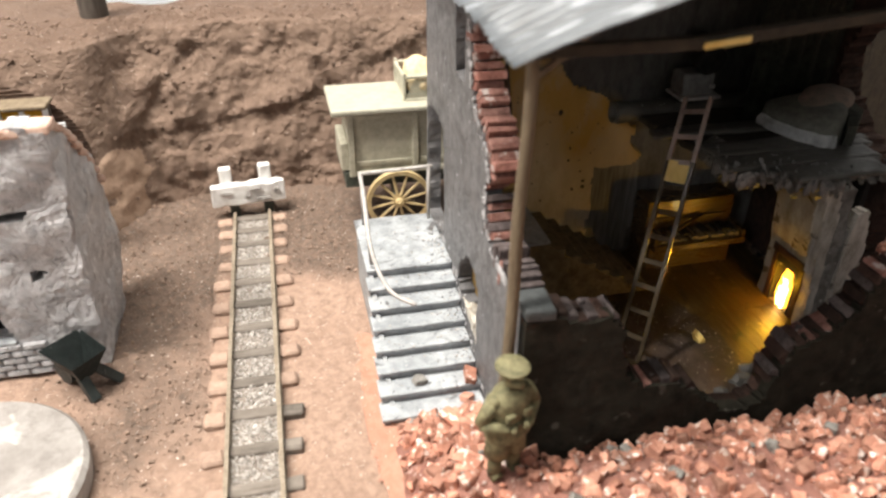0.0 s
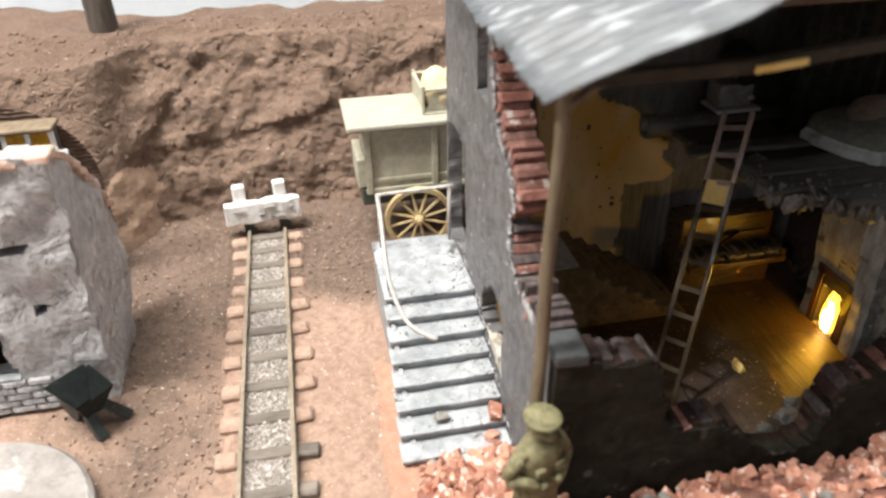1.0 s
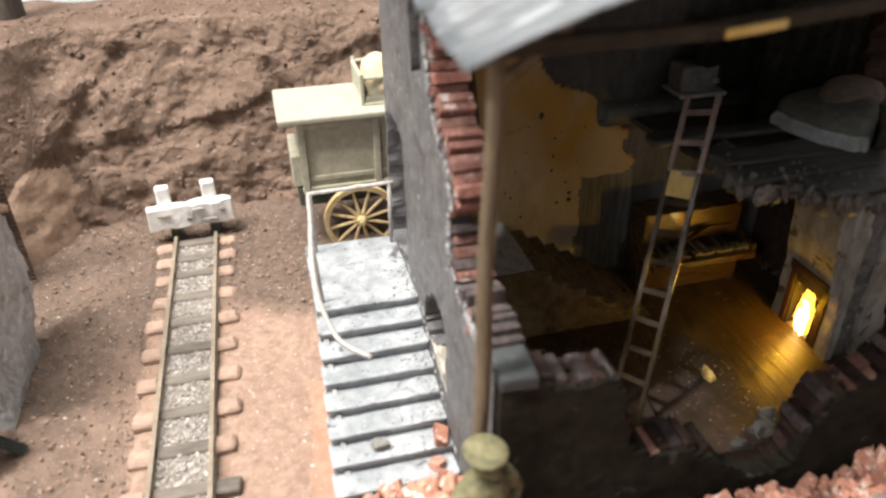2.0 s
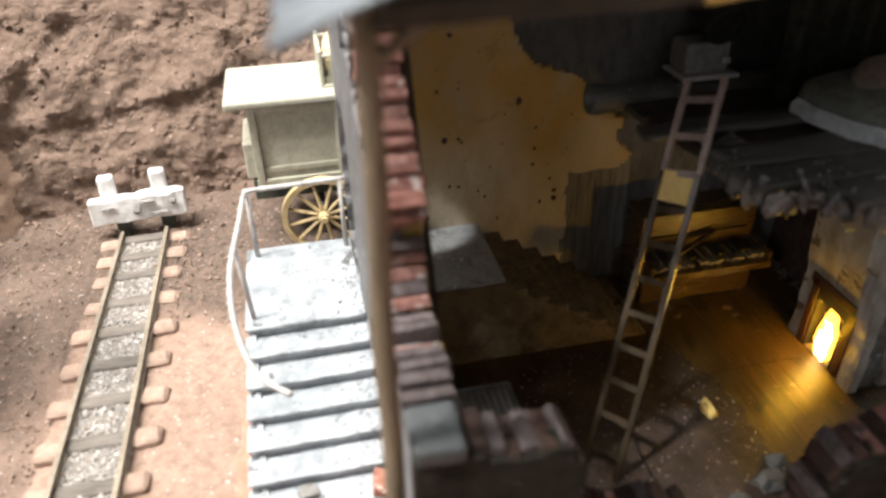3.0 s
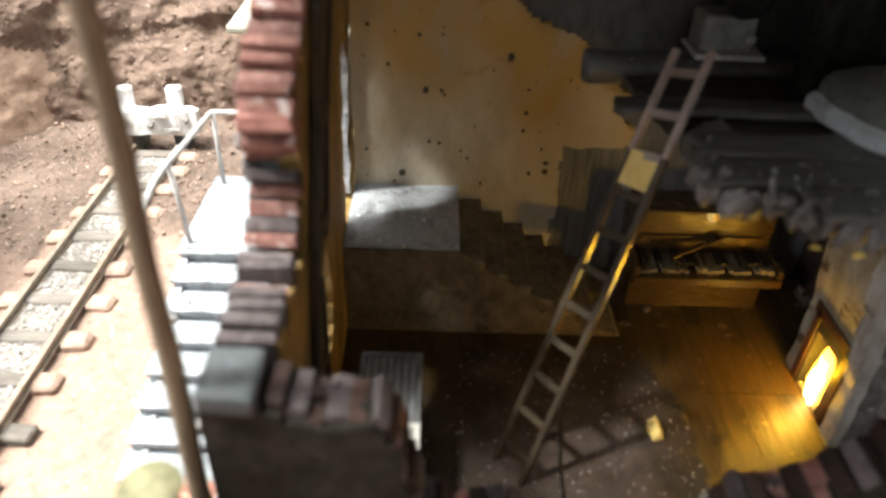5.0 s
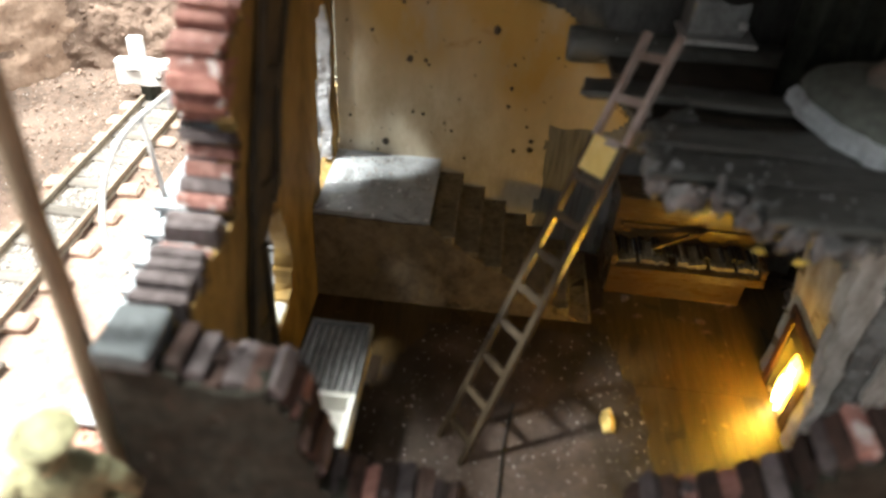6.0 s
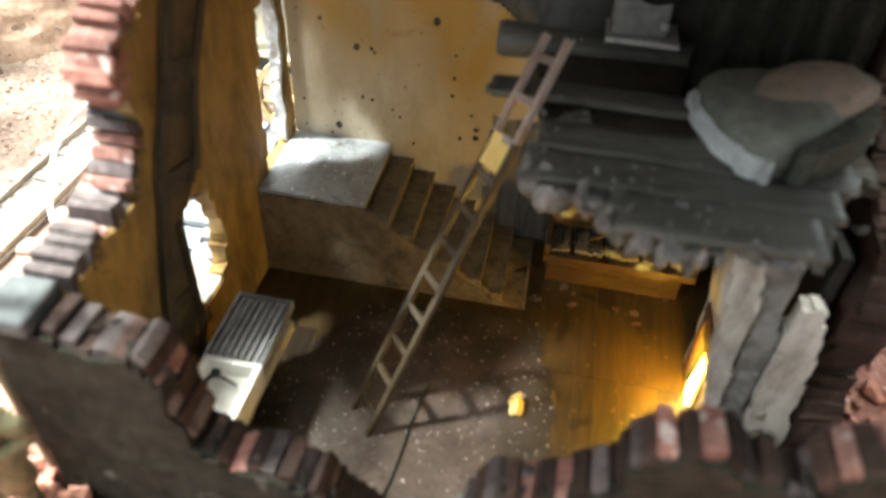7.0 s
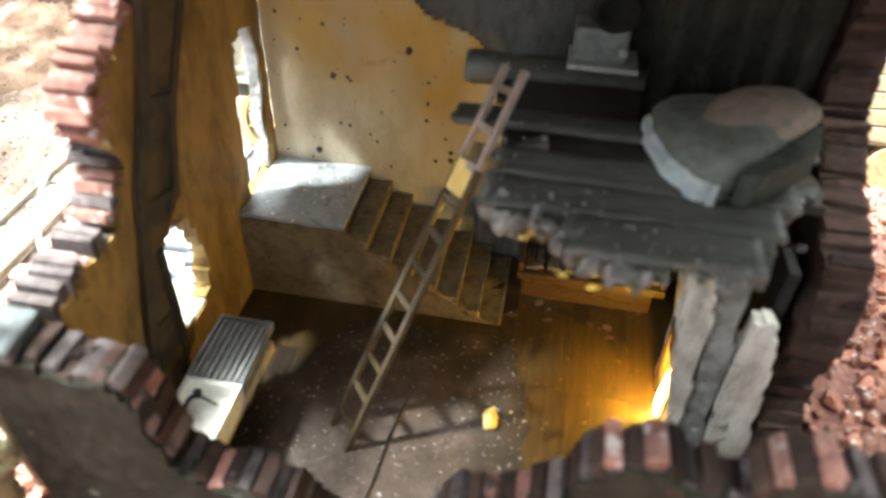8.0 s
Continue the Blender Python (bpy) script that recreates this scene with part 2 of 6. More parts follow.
STREAK = material("streaked_render", (0.16, 0.158, 0.152), (0.24, 0.238, 0.23), (0.08, 0.077, 0.072), 1.2, 8, 0.8, 0.02, stretch=(2.5, 1, 0.2))
BROWN_WALL = material("stair_side_render", (0.165, 0.12, 0.068), (0.24, 0.178, 0.11), (0.075, 0.052, 0.03), 1.2, 6, 0.8, 0.025, stain=(0.06, 0.044, 0.025), stain_at=0.60, stain_scale=1.5)
TREAD = material("inner_tread", (0.18, 0.142, 0.082), (0.26, 0.21, 0.13), (0.07, 0.05, 0.03), 1.5, 8, 0.7, 0.012)
NOSING = material("worn_nosing", (0.19, 0.15, 0.09), (0.30, 0.24, 0.145), (0.08, 0.06, 0.035), 3, 10, 0.6, 0.01)
ENAMEL = material("white_enamel", (0.84, 0.83, 0.78), (0.88, 0.87, 0.83), (0.70, 0.68, 0.61), 1.5, 7, 0.3, 0.003, coat=0.3)
ZINC = material("grey_zinc", (0.62, 0.615, 0.61), (0.74, 0.735, 0.73), (0.34, 0.335, 0.33), 3, 10, 0.3, 0.006)
DRAINER = material("worn_zinc", (0.20, 0.20, 0.20), (0.30, 0.30, 0.30), (0.10, 0.10, 0.10), 3, 10, 0.35, 0.006)
PIANO = material("piano_wood", (0.06, 0.032, 0.009), (0.09, 0.05, 0.016), (0.034, 0.017, 0.006), 1.2, 7, 0.3, 0.01, coat=0.4, stretch=(0.4, 1, 2))
IVORY = material("old_ivory", (0.22, 0.18, 0.11), (0.28, 0.23, 0.15), (0.06, 0.05, 0.035), 6, 12, 0.5, 0.0)
BLACK = material("black_lacquer", (0.012, 0.012, 0.012), (0.02, 0.02, 0.02), None, 3, 9, 0.4, 0.0)
CHIMNEY = material("limewashed_plaster", (0.52, 0.49, 0.43), (0.68, 0.65, 0.60), (0.24, 0.205, 0.16), 2.2, 6, 0.8, 0.02, stain=(0.20, 0.175, 0.145), stain_at=0.60, stain_scale=2.6, stretch=(1, 1, 0.4))
GREY_PLASTER = material("grey_plaster_lump", (0.22, 0.213, 0.20), (0.33, 0.322, 0.305), (0.09, 0.084, 0.075), 2.4, 7, 0.85, 0.05, dust=(0.5, 0.48, 0.45), dust_at=0.66, dust_scale=8)
WOOD_RED = material("mantel_wood", (0.055, 0.022, 0.012), (0.085, 0.036, 0.02), None, 2, 8, 0.55, 0.008)
LANDING = material("pale_landing_stone", (0.36, 0.38, 0.40), (0.46, 0.48, 0.50), (0.24, 0.25, 0.265), 1.6, 7, 0.35, 0.012, stain=(0.24, 0.245, 0.25), stain_at=0.60, stain_scale=3.2, dust=(0.78, 0.79, 0.8), dust_at=0.66, dust_scale=14)
BLANKET = material("grey_blanket", (0.115, 0.12, 0.10), (0.17, 0.172, 0.148), (0.07, 0.073, 0.062), 1.2, 9, 0.95, 0.02)
BLANKET_TOP = material("faded_pink_blanket", (0.21, 0.165, 0.13), (0.30, 0.22, 0.175), (0.13, 0.12, 0.10), 1.0, 7, 0.95, 0.02)
CLOTH = material("dark_cloth", (0.042, 0.043, 0.036), (0.066, 0.068, 0.055), (0.024, 0.025, 0.021), 2, 10, 0.95, 0.012, spec=0.1)
SHEET = material("white_sheet", (0.72, 0.74, 0.75), (0.84, 0.86, 0.87), (0.45, 0.46, 0.47), 2, 9, 0.9, 0.02)
AMBER = material("amber_pane", (0.50, 0.26, 0.03), (0.58, 0.32, 0.05), None, 3, 8, 0.25, 0.0)
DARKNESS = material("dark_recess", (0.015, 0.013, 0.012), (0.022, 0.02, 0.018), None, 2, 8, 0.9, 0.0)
BACKING = material("display_backing", (0.70, 0.76, 0.82), (0.74, 0.79, 0.84), (0.66, 0.72, 0.79), 0.3, 2, 0.9, 0.0)
CAPPING = material("capping_stone", (0.05, 0.057, 0.06), (0.078, 0.086, 0.09), (0.028, 0.032, 0.034), 2, 8, 0.7, 0.02)
CRUMB = material("soil_crumb", (0.24, 0.168, 0.128), (0.33, 0.24, 0.19), (0.17, 0.118, 0.09), 5, 12, 0.95, 0.01, vary=0.3, island=True)
GLINT = material("amber_glint", (0.80, 0.58, 0.10), (0.86, 0.66, 0.16), None, 5, 12, 0.25, 0.0, coat=0.8)
RUBBLE_LOOSE = material("loose_rubble", (0.40, 0.175, 0.118), (0.52, 0.285, 0.21), (0.25, 0.098, 0.066), 2.0, 8.0, 0.9, 0.03, dust=(0.62, 0.53, 0.49), dust_at=0.61, dust_scale=8, vary=0.5, island=True)
RUBBLE_BASE = material("rubble_bed", (0.24, 0.105, 0.08), (0.34, 0.17, 0.135), (0.14, 0.06, 0.046), 3.0, 12.0, 0.95, 0.05, dust=(0.48, 0.36, 0.31), dust_at=0.64, dust_scale=14)
SAND = material("washed_sand", (0.36, 0.248, 0.182), (0.43, 0.305, 0.228), (0.26, 0.175, 0.128), 1.6, 9.0, 0.95, 0.03)
BRICK_DUST = material("brick_dust", (0.38, 0.19, 0.13), (0.43, 0.25, 0.185), (0.30, 0.15, 0.105), 2.0, 9.0, 0.95, 0.01, dust=(0.60, 0.5, 0.45), dust_at=0.68, dust_scale=18)
POST = material("dark_post", (0.085, 0.07, 0.058), (0.12, 0.10, 0.085), (0.05, 0.04, 0.033), 2, 9, 0.85, 0.02, stretch=(1, 1, 0.2))
CRATE = material("pale_planks", (0.50, 0.42, 0.27), (0.58, 0.50, 0.34), (0.34, 0.27, 0.16), 1.2, 8, 0.8, 0.01)
FLAME = glowing("flame", (1.0, 0.46, 0.04), 5.0)
FLAME_CORE = glowing("flame_core", (1.0, 0.80, 0.35), 9.0)

# ---- building helpers ----
ORIGIN = {}


def finish(name, bm, mat, origin, parent, smooth):
    bmesh.ops.recalc_face_normals(bm, faces=bm.faces)
    bmesh.ops.translate(bm, verts=bm.verts, vec=-Vector(origin))
    bmesh.ops.scale(bm, verts=bm.verts, vec=(S, S, S))
    me = bpy.data.meshes.new(name)
    bm.to_mesh(me)
    bm.free()
    me.materials.append(mat)
    if smooth:
        me.shade_smooth()
    ob = new(name, me)
    if parent:
        ob.parent = parent
    else:
        ob.location = Vector(origin) * S
    ORIGIN[ob.name] = Vector(origin)
    return ob


def thing(name, origin, label, category, group="", kind=""):
    ob = new(name)
    ob.empty_display_size = 0.2 * S
    ob.location = Vector(origin) * S
    ORIGIN[ob.name] = Vector(origin)
    return tagged(ob, label, category, group, kind)


def part(name, bm, mat, parent, label="", smooth=False):
    return tagged(finish(name, bm, mat, ORIGIN[parent.name], parent, smooth), label)


def solo(name, bm, mat, origin, label, category, group="", kind="", smooth=False):
    return tagged(finish(name, bm, mat, origin, None, smooth), label, category, group, kind)


def piece(name, mesh, parent, x, y, z, rx=0, ry=0, rz=0, scale=(1, 1, 1)):
    """One of many alike pieces on shared mesh data, at a place given in the world."""
    ob = new(name, mesh)
    ob.parent = parent
    o = ORIGIN[parent.name]
    ob.matrix_basis = Matrix.LocRotScale((Vector((x, y, z)) - o) * S, Euler((rx, ry, rz)), scale)
    return ob


def box(bm, x0, x1, y0, y1, z0, z1, bevel=0.0, m=None):
    vs = bmesh.ops.create_cube(bm, size=1.0)["verts"]
    bmesh.ops.scale(bm, verts=vs, vec=(x1 - x0, y1 - y0, z1 - z0))
    bmesh.ops.translate(bm, verts=vs, vec=((x0 + x1) / 2, (y0 + y1) / 2, (z0 + z1) / 2))
    if bevel:
        es = {e for v in vs for e in v.link_edges}
        vs = list({v for f in bmesh.ops.bevel(bm, geom=list(es), offset=bevel, segments=2, affect="EDGES", profile=0.5)["faces"] for v in f.verts})
    if m:
        bmesh.ops.transform(bm, verts=vs, matrix=m)
    return vs


def rod(bm, p0, p1, r0, r1=None, n=10, lump=0.0):
    """A round bar from p0 to p1, tapering."""
    p0, p1 = Vector(p0), Vector(p1)
    r1 = r0 if r1 is None else r1
    d = p1 - p0
    m = Matrix.Translation(p0) @ d.to_track_quat("Z", "Y").to_matrix().to_4x4()
    rings = []
    k = max(2, int(lump and d.length / 0.25) + 2)
    for j in range(k):
        f = j / (k - 1)
        r = r0 + (r1 - r0) * f
        off = Vector((noise.noise((f * 5, p0.x, 1)), noise.noise((f * 5, p0.y, 7)), 0)) * lump
        rings.append([bm.verts.new(m @ (Vector((r * math.cos(a), r * math.sin(a), d.length * f)) + off)) for a in [2 * math.pi * i / n for i in range(n)]])
    for a, b in zip(rings, rings[1:]):
        for i in range(n):
            bm.faces.new((a[i], a[(i + 1) % n], b[(i + 1) % n], b[i]))
    bm.faces.new(rings[0][::-1])
    bm.faces.new(rings[-1])


def tube(bm, pts, r, n=8):
    """A bent pipe through the points."""
    pts = [Vector(p) for p in pts]
    rings = []
    for i, p in enumerate(pts):
        d = (pts[min(i + 1, len(pts) - 1)] - pts[max(i - 1, 0)]).normalized()
        q = d.to_track_quat("Z", "Y").to_matrix()
        rings.append([bm.verts.new(p + q @ Vector((r * math.cos(a), r * math.sin(a), 0))) for a in [2 * math.pi * k / n for k in range(n)]])
    for a, b in zip(rings, rings[1:]):
        for i in range(n):
            bm.faces.new((a[i], a[(i + 1) % n], b[(i + 1) % n], b[i]))
    bm.faces.new(rings[0][::-1])
    bm.faces.new(rings[-1])


def curve_pts(pts, k=5):
    """A smooth run of points through pts."""
    pts = [Vector(p) for p in pts]
    out = []
    for i in range(len(pts) - 1):
        p0, p1, p2, p3 = pts[max(i - 1, 0)], pts[i], pts[i + 1], pts[min(i + 2, len(pts) - 1)]
        for j in range(k):
            t = j / k
            out.append(0.5 * ((2 * p1) + (p2 - p0) * t + (2 * p0 - 5 * p1 + 4 * p2 - p3) * t * t + (3 * p1 - p0 - 3 * p2 + p3) * t ** 3))
    return out + [pts[-1]]


def lathe(bm, centre, prof, n=20, sx=1.0, sy=1.0, wob=0.0):
    """A turned form from (radius, z) pairs, closed at both ends."""
    c = Vector(centre)
    rings = []
    for r, z in prof:
        rings.append([bm.verts.new(c + Vector((r * sx * math.cos(a), r * sy * math.sin(a), z)) * 1.0 + Vector((noise.noise((a, z * 3, c.x)), noise.noise((a, z * 3, c.y)), 0)) * wob) for a in [2 * math.pi * i / n for i in range(n)]])
    for a, b in zip(rings, rings[1:]):
        for i in range(n):
            bm.faces.new((a[i], a[(i + 1) % n], b[(i + 1) % n], b[i]))
    bm.faces.new(rings[0][::-1])
    bm.faces.new(rings[-1])


def blob(bm, centre, sx, sy, sz, sub=2, rough=0.15, seed=0.0):
    vs = bmesh.ops.create_icosphere(bm, subdivisions=sub, radius=1.0)["verts"]
    for v in vs:
        k = 1 + rough * noise.noise(v.co * 1.7 + Vector((seed, seed * 2, 3)))
        v.co = Vector((v.co.x * sx * k, v.co.y * sy * k, v.co.z * sz * k)) + Vector(centre)


def prism(bm, pts, axis, a, b):
    """A flat polygon made thick: pts in the two other axes, from a to b along axis."""
    def place(u, v, w):
        return {"x": (w, u, v), "y": (u, w, v), "z": (u, v, w)}[axis]
    lo = [bm.verts.new(place(u, v, a)) for u, v in pts]
    hi = [bm.verts.new(place(u, v, b)) for u, v in pts]
    bm.faces.new(lo)
    bm.faces.new(hi[::-1])
    for i in range(len(pts)):
        j = (i + 1) % len(pts)
        bm.faces.new((lo[i], lo[j], hi[j], hi[i]))


def within(poly, u, v):
    hit = False
    for i in range(len(poly)):
        (x0, y0), (x1, y1) = poly[i - 1], poly[i]
        if (y0 > v) != (y1 > v) and u < (x1 - x0) * (v - y0) / (y1 - y0) + x0:
            hit = not hit
    return hit


def ragged(axis, a, b, poly, holes=(), step=0.07, jag=0.45, rough=0.012, seed=0.0):
    """A wall or sheet of uneven outline: the cells of a grid inside poly and outside the holes, from a to b along axis."""
    bm = bmesh.new()
    us, vs = [p[0] for p in poly], [p[1] for p in poly]
    u0, v0 = min(us), min(vs)
    nu, nv = int((max(us) - u0) / step) + 1, int((max(vs) - v0) / step) + 1
    cells = {(i, j) for i in range(nu) for j in range(nv) if within(poly, u0 + (i + .5) * step, v0 + (j + .5) * step)
             and not any(within(h, u0 + (i + .5) * step, v0 + (j + .5) * step) for h in holes)}
    made = {}

    def vert(i, j, k):
        if (i, j, k) not in made:
            u, v = u0 + i * step, v0 + j * step
            edge = not all((i - p, j - q) in cells for p in (0, 1) for q in (0, 1))
            outer = u <= u0 + 1e-4 or v <= v0 + 1e-4
            if edge and not outer:
                u += noise.noise((u * 5 + seed, v * 5, k * .7)) * step * jag * 2
                v += noise.noise((u * 5, v * 5 + seed, 9 + k * .7)) * step * jag * 2
            w = (a, b)[k] + noise.noise((u * 1.7, v * 1.7, seed + k * 5)) * rough
            made[i, j, k] = bm.verts.new({"x": (w, u, v), "y": (u, w, v), "z": (u, v, w)}[axis])
        return made[i, j, k]

    for i, j in cells:
        bm.faces.new((vert(i, j, 0), vert(i + 1, j, 0), vert(i + 1, j + 1, 0), vert(i, j + 1, 0)))
        bm.faces.new((vert(i, j, 1), vert(i, j + 1, 1), vert(i + 1, j + 1, 1), vert(i + 1, j, 1)))
        for (p, q), (c, d) in (((-1, 0), ((0, 0), (0, 1))), ((1, 0), ((1, 0), (1, 1))), ((0, -1), ((0, 0), (1, 0))), ((0, 1), ((0, 1), (1, 1)))):
            if (i + p, j + q) not in cells:
                bm.faces.new((vert(i + c[0], j + c[1], 0), vert(i + d[0], j + d[1], 0), vert(i + d[0], j + d[1], 1), vert(i + c[0], j + c[1], 1)))
    return bm


def chunk_mesh(name, sx, sy, sz, mat, seed, wear=0.18, edge=0.16):
    """A worn or broken brick as shared mesh data, centred on its own origin."""
    bm = bmesh.new()
    box(bm, -sx / 2, sx / 2, -sy / 2, sy / 2, -sz / 2, sz / 2)
    bmesh.ops.bevel(bm, geom=list(bm.edges), offset=min(sx, sy, sz) * edge, segments=1, affect="EDGES")
    for v in bm.verts:
        n = noise.noise_vector(v.co * (3.0 / max(sx, sy, sz)) + Vector((seed * 3.1, seed, 1)))
        v.co += Vector((n.x * sx, n.y * sy, n.z * sz)) * wear
    bmesh.ops.scale(bm, verts=bm.verts, vec=(S, S, S))
    bmesh.ops.recalc_face_normals(bm, faces=bm.faces)
    me = bpy.data.meshes.new(name)
    bm.to_mesh(me)
    bm.free()
    me.materials.append(mat)
    return me


def plank(bm, a, b, w, t, side):
    """A flat bar from a to b, w wide along side and t thick."""
    d = (b - a).normalized()
    side = (side - d * side.dot(d)).normalized()
    nrm = d.cross(side)
    vs = [bm.verts.new(p + side * (w / 2 * i) + nrm * (t / 2 * j)) for p in (a, b) for i, j in ((-1, -1), (1, -1), (1, 1), (-1, 1))]
    for f in ((0, 1, 2, 3), (7, 6, 5, 4), (0, 4, 5, 1), (1, 5, 6, 2), (2, 6, 7, 3), (3, 7, 4, 0)):
        bm.faces.new([vs[i] for i in f])

# ---- the ground, the bank and the backing ----
def soil_at(x, y):
    n = noise.noise((x * 0.9, y * 0.9, 2.0)) * 0.55 + noise.noise((x * 3.1, y * 3.1, 5.0)) * 0.35 + noise.noise((x * 7.5, y * 7.5, 1.0)) * 0.35
    far = (y - 9.85 + 0.3 * (x - 0.7)) * 2.2 + n * 1.0
    left = 0.0
    if x < -0.55:
        left = 1.0 - abs(x + 1.35) * 0.6 + (y - 8.2) * 0.2 + n * 0.9
    return min(1.0, max(0.0, max(far, left if y < 10.5 else 1.0)))


def heights(x, y):
    z = noise.noise((x * 1.3, y * 1.3, 0.3)) * 0.03 + noise.noise((x * 5, y * 5, 4)) * 0.016
    s = soil_at(x, y)
    z += s * (abs(noise.noise((x * 7, y * 7, 8))) * 0.09 + abs(noise.noise((x * 15, y * 15, 3))) * 0.05)
    return z - 0.02


def sheet(name, us, vs, place, mat, label, category, soil=None):
    me = bpy.data.meshes.new(name)
    pts = [place(u, v) for v in vs for u in us]
    n = len(us)
    faces = [(j * n + i, j * n + i + 1, (j + 1) * n + i + 1, (j + 1) * n + i) for j in range(len(vs) - 1) for i in range(n - 1)]
    me.from_pydata([Vector(p) * S for p in pts], [], faces)
    me.materials.append(mat)
    me.shade_smooth()
    if soil:
        layer = me.attributes.new("soil", "FLOAT", "POINT")
        layer.data.foreach_set("value", [soil(u, v, p) for (v, u), p in zip(((v, u) for v in vs for u in us), pts)])
    return tagged(new(name, me), label, category, kind="structure")


def spread(a, b, step):
    k = int(round((b - a) / step))
    return [a + (b - a) * i / k for i in range(k + 1)]


sheet("ground", spread(-9, 15, 0.06), spread(-3, 15.4, 0.06), lambda x, y: (x, y, heights(x, y)), EARTH,
      "pink clay ground with patches of dark crumbly soil", "ground", lambda u, v, p: soil_at(u, v))


def foot(x):
    """How far back the bank's foot lies."""
    return 13.15 + 0.25 * noise.noise((x * 0.6, 1.5, 0)) - 1.45 / (1 + math.exp((x + 2.15) * 5))


# crests on the bank's face, from (x, z) to (x, z): how far they stand out
CRESTS = [((-2.35, 1.15), (-1.55, 2.0), 0.22), ((-1.55, 2.0), (-0.55, 3.0), 0.14), ((-1.15, 1.45), (0.3, 1.5), 0.13), ((0.3, 1.5), (1.3, 1.85), 0.2),
          ((1.5, 2.3), (2.4, 1.4), 0.18), ((-3.6, 2.5), (-2.35, 1.15), 0.2)]


def crest(x, z):
    """Long uneven crests with a steep underside."""
    out = 0.0
    wx, wz = x + 0.12 * noise.noise((x * 3, z * 3, 1)), z + 0.12 * noise.noise((x * 3, z * 3, 6))
    for (xa, za), (xb, zb), much in CRESTS:
        dx, dz = xb - xa, zb - za
        length = math.hypot(dx, dz)
        along = ((wx - xa) * dx + (wz - za) * dz) / length
        off = ((wz - za) * dx - (wx - xa) * dz) / length
        end = max(0.0, -along, along - length)
        out = max(out, 0.7 * much * math.exp(-(off / (0.11 if off < 0 else 0.42)) ** 2 - (end / 0.15) ** 2))
    return out


def bank_place(x, v):
    # v: 0 at the foot, 1 at the brow, then back over the top
    f = foot(x)
    if v <= 1:
        y, z = f + 1.15 * v ** 1.15, 3.05 * (v ** 0.9) - 0.12
    elif v <= 2:
        back = 1.45 + 0.35 * noise.noise((x * 0.8, 4.4, 1)) + max(0.0, x - 2.6) * 0.8 + max(0.0, -2.4 - x) * 0.6 + 1.45 / (1 + math.exp((x + 2.15) * 5))
        y, z = f + 1.15 + (v - 1) * back, 2.93 + 0.14 * min(1, (v - 1) * 4) + noise.noise((x * 1.7, v * 3, 2)) * 0.06
    else:
        y, z = bank_place(x, 2.0)[1] + (v - 2) * 0.3, 2.95 - (v - 2) * 3.2
    steep = 0.0 if v > 2 else 1.0 if v < 0.92 else max(0.5, 1 - (v - 0.92) * 4)
    if x < -2.0:
        steep *= max(0.3, 1 + (x + 2.0) * 2.0)
    p = Vector((x, y * 0.7, z))
    d = noise.noise(p * 0.75) * 0.15 + noise.noise(p * 1.9 + Vector((3, 1, 0))) * 0.10 + noise.noise(p * 4.0) * 0.055 + abs(noise.noise(p * 7.5 + Vector((5, 2, 1)))) * 0.035 + noise.noise(p * 12) * 0.028 + noise.noise(p * 21) * 0.014
    ledge = max(0.0, noise.noise((x * 0.55, z * 1.3, 7.7))) * 0.15 + (crest(x, z) if v <= 1 else 0.0)
    y -= (d + ledge) * steep
    z += d * 0.35 * steep + noise.noise((x * 1.2, v * 4, 3)) * 0.05
    return (x, y, z)


def bank_soil(u, v, p):
    n = noise.noise((p[0] * 1.1, p[1], p[2] * 1.5)) * 0.35
    return min(1, max(0, (v - 0.97) * 7 + n)) if v > 0.5 else max(0, 0.25 - v * 3 + n * 0.6)


sheet("bank", spread(-8, 14, 0.045), spread(0, 1, 0.0125) + spread(1.03, 2.0, 0.03) + [2.2, 2.6, 3.0], bank_place, BANK, "steep brown earth bank with a reddish top", "earth bank", bank_soil)


def sand_place(x, v):
    """A thin spill over the bank's foot, its rim sunk into the bank."""
    p = bank_place(x, v)
    rim = min((x + 2.9) / 0.3, (-1.62 - x) / 0.3, (0.46 - v) / 0.12, 1.0) + 0.9 * noise.noise((x * 2.6, v * 9, 4))
    return (p[0], p[1] + 0.05 - 0.085 * max(0.0, min(1.0, rim)), p[2] + 0.012)


sheet("sand_spill", spread(-2.95, -1.55, 0.04), spread(0.0, 0.5, 0.0125), sand_place, SAND, "orange-tan sand washed down the bank's foot", "sand")

bm = bmesh.new()
box(bm, -16, 24, 18.2, 18.4, -1, 12)
solo("backdrop", bm, BACKING, (0, 18.2, 0), "pale blue-white display board behind the bank", "backdrop", kind="structure")

# ---- stones on the bank ----
STONES = [chunk_mesh("stone", 0.15, 0.14, 0.12, BANK, 30 + k, 0.12) for k in range(4)]
rng = random.Random(4)
for k in range(70):
    x, v = rng.uniform(-4, 4.5), rng.uniform(0.02, 1.0)
    p = bank_place(x, v)
    ob = new("stone", STONES[k % 4])
    f = rng.uniform(0.3, 0.8)
    ob.matrix_basis = Matrix.LocRotScale(Vector((p[0], p[1] - 0.01, p[2])) * S, Euler((rng.random() * 6, rng.random() * 6, rng.random() * 6)), (f, f, f * 0.8))
    tagged(ob, "brown stone half sunk in the earth bank", "stone", "stones on the bank")

bm = bmesh.new()
lathe(bm, (-2.42, 14.72, 2.9), [(0.24, 0), (0.25, 0.2), (0.235, 0.8), (0.22, 1.6), (0.2, 1.62)], 14, wob=0.03)
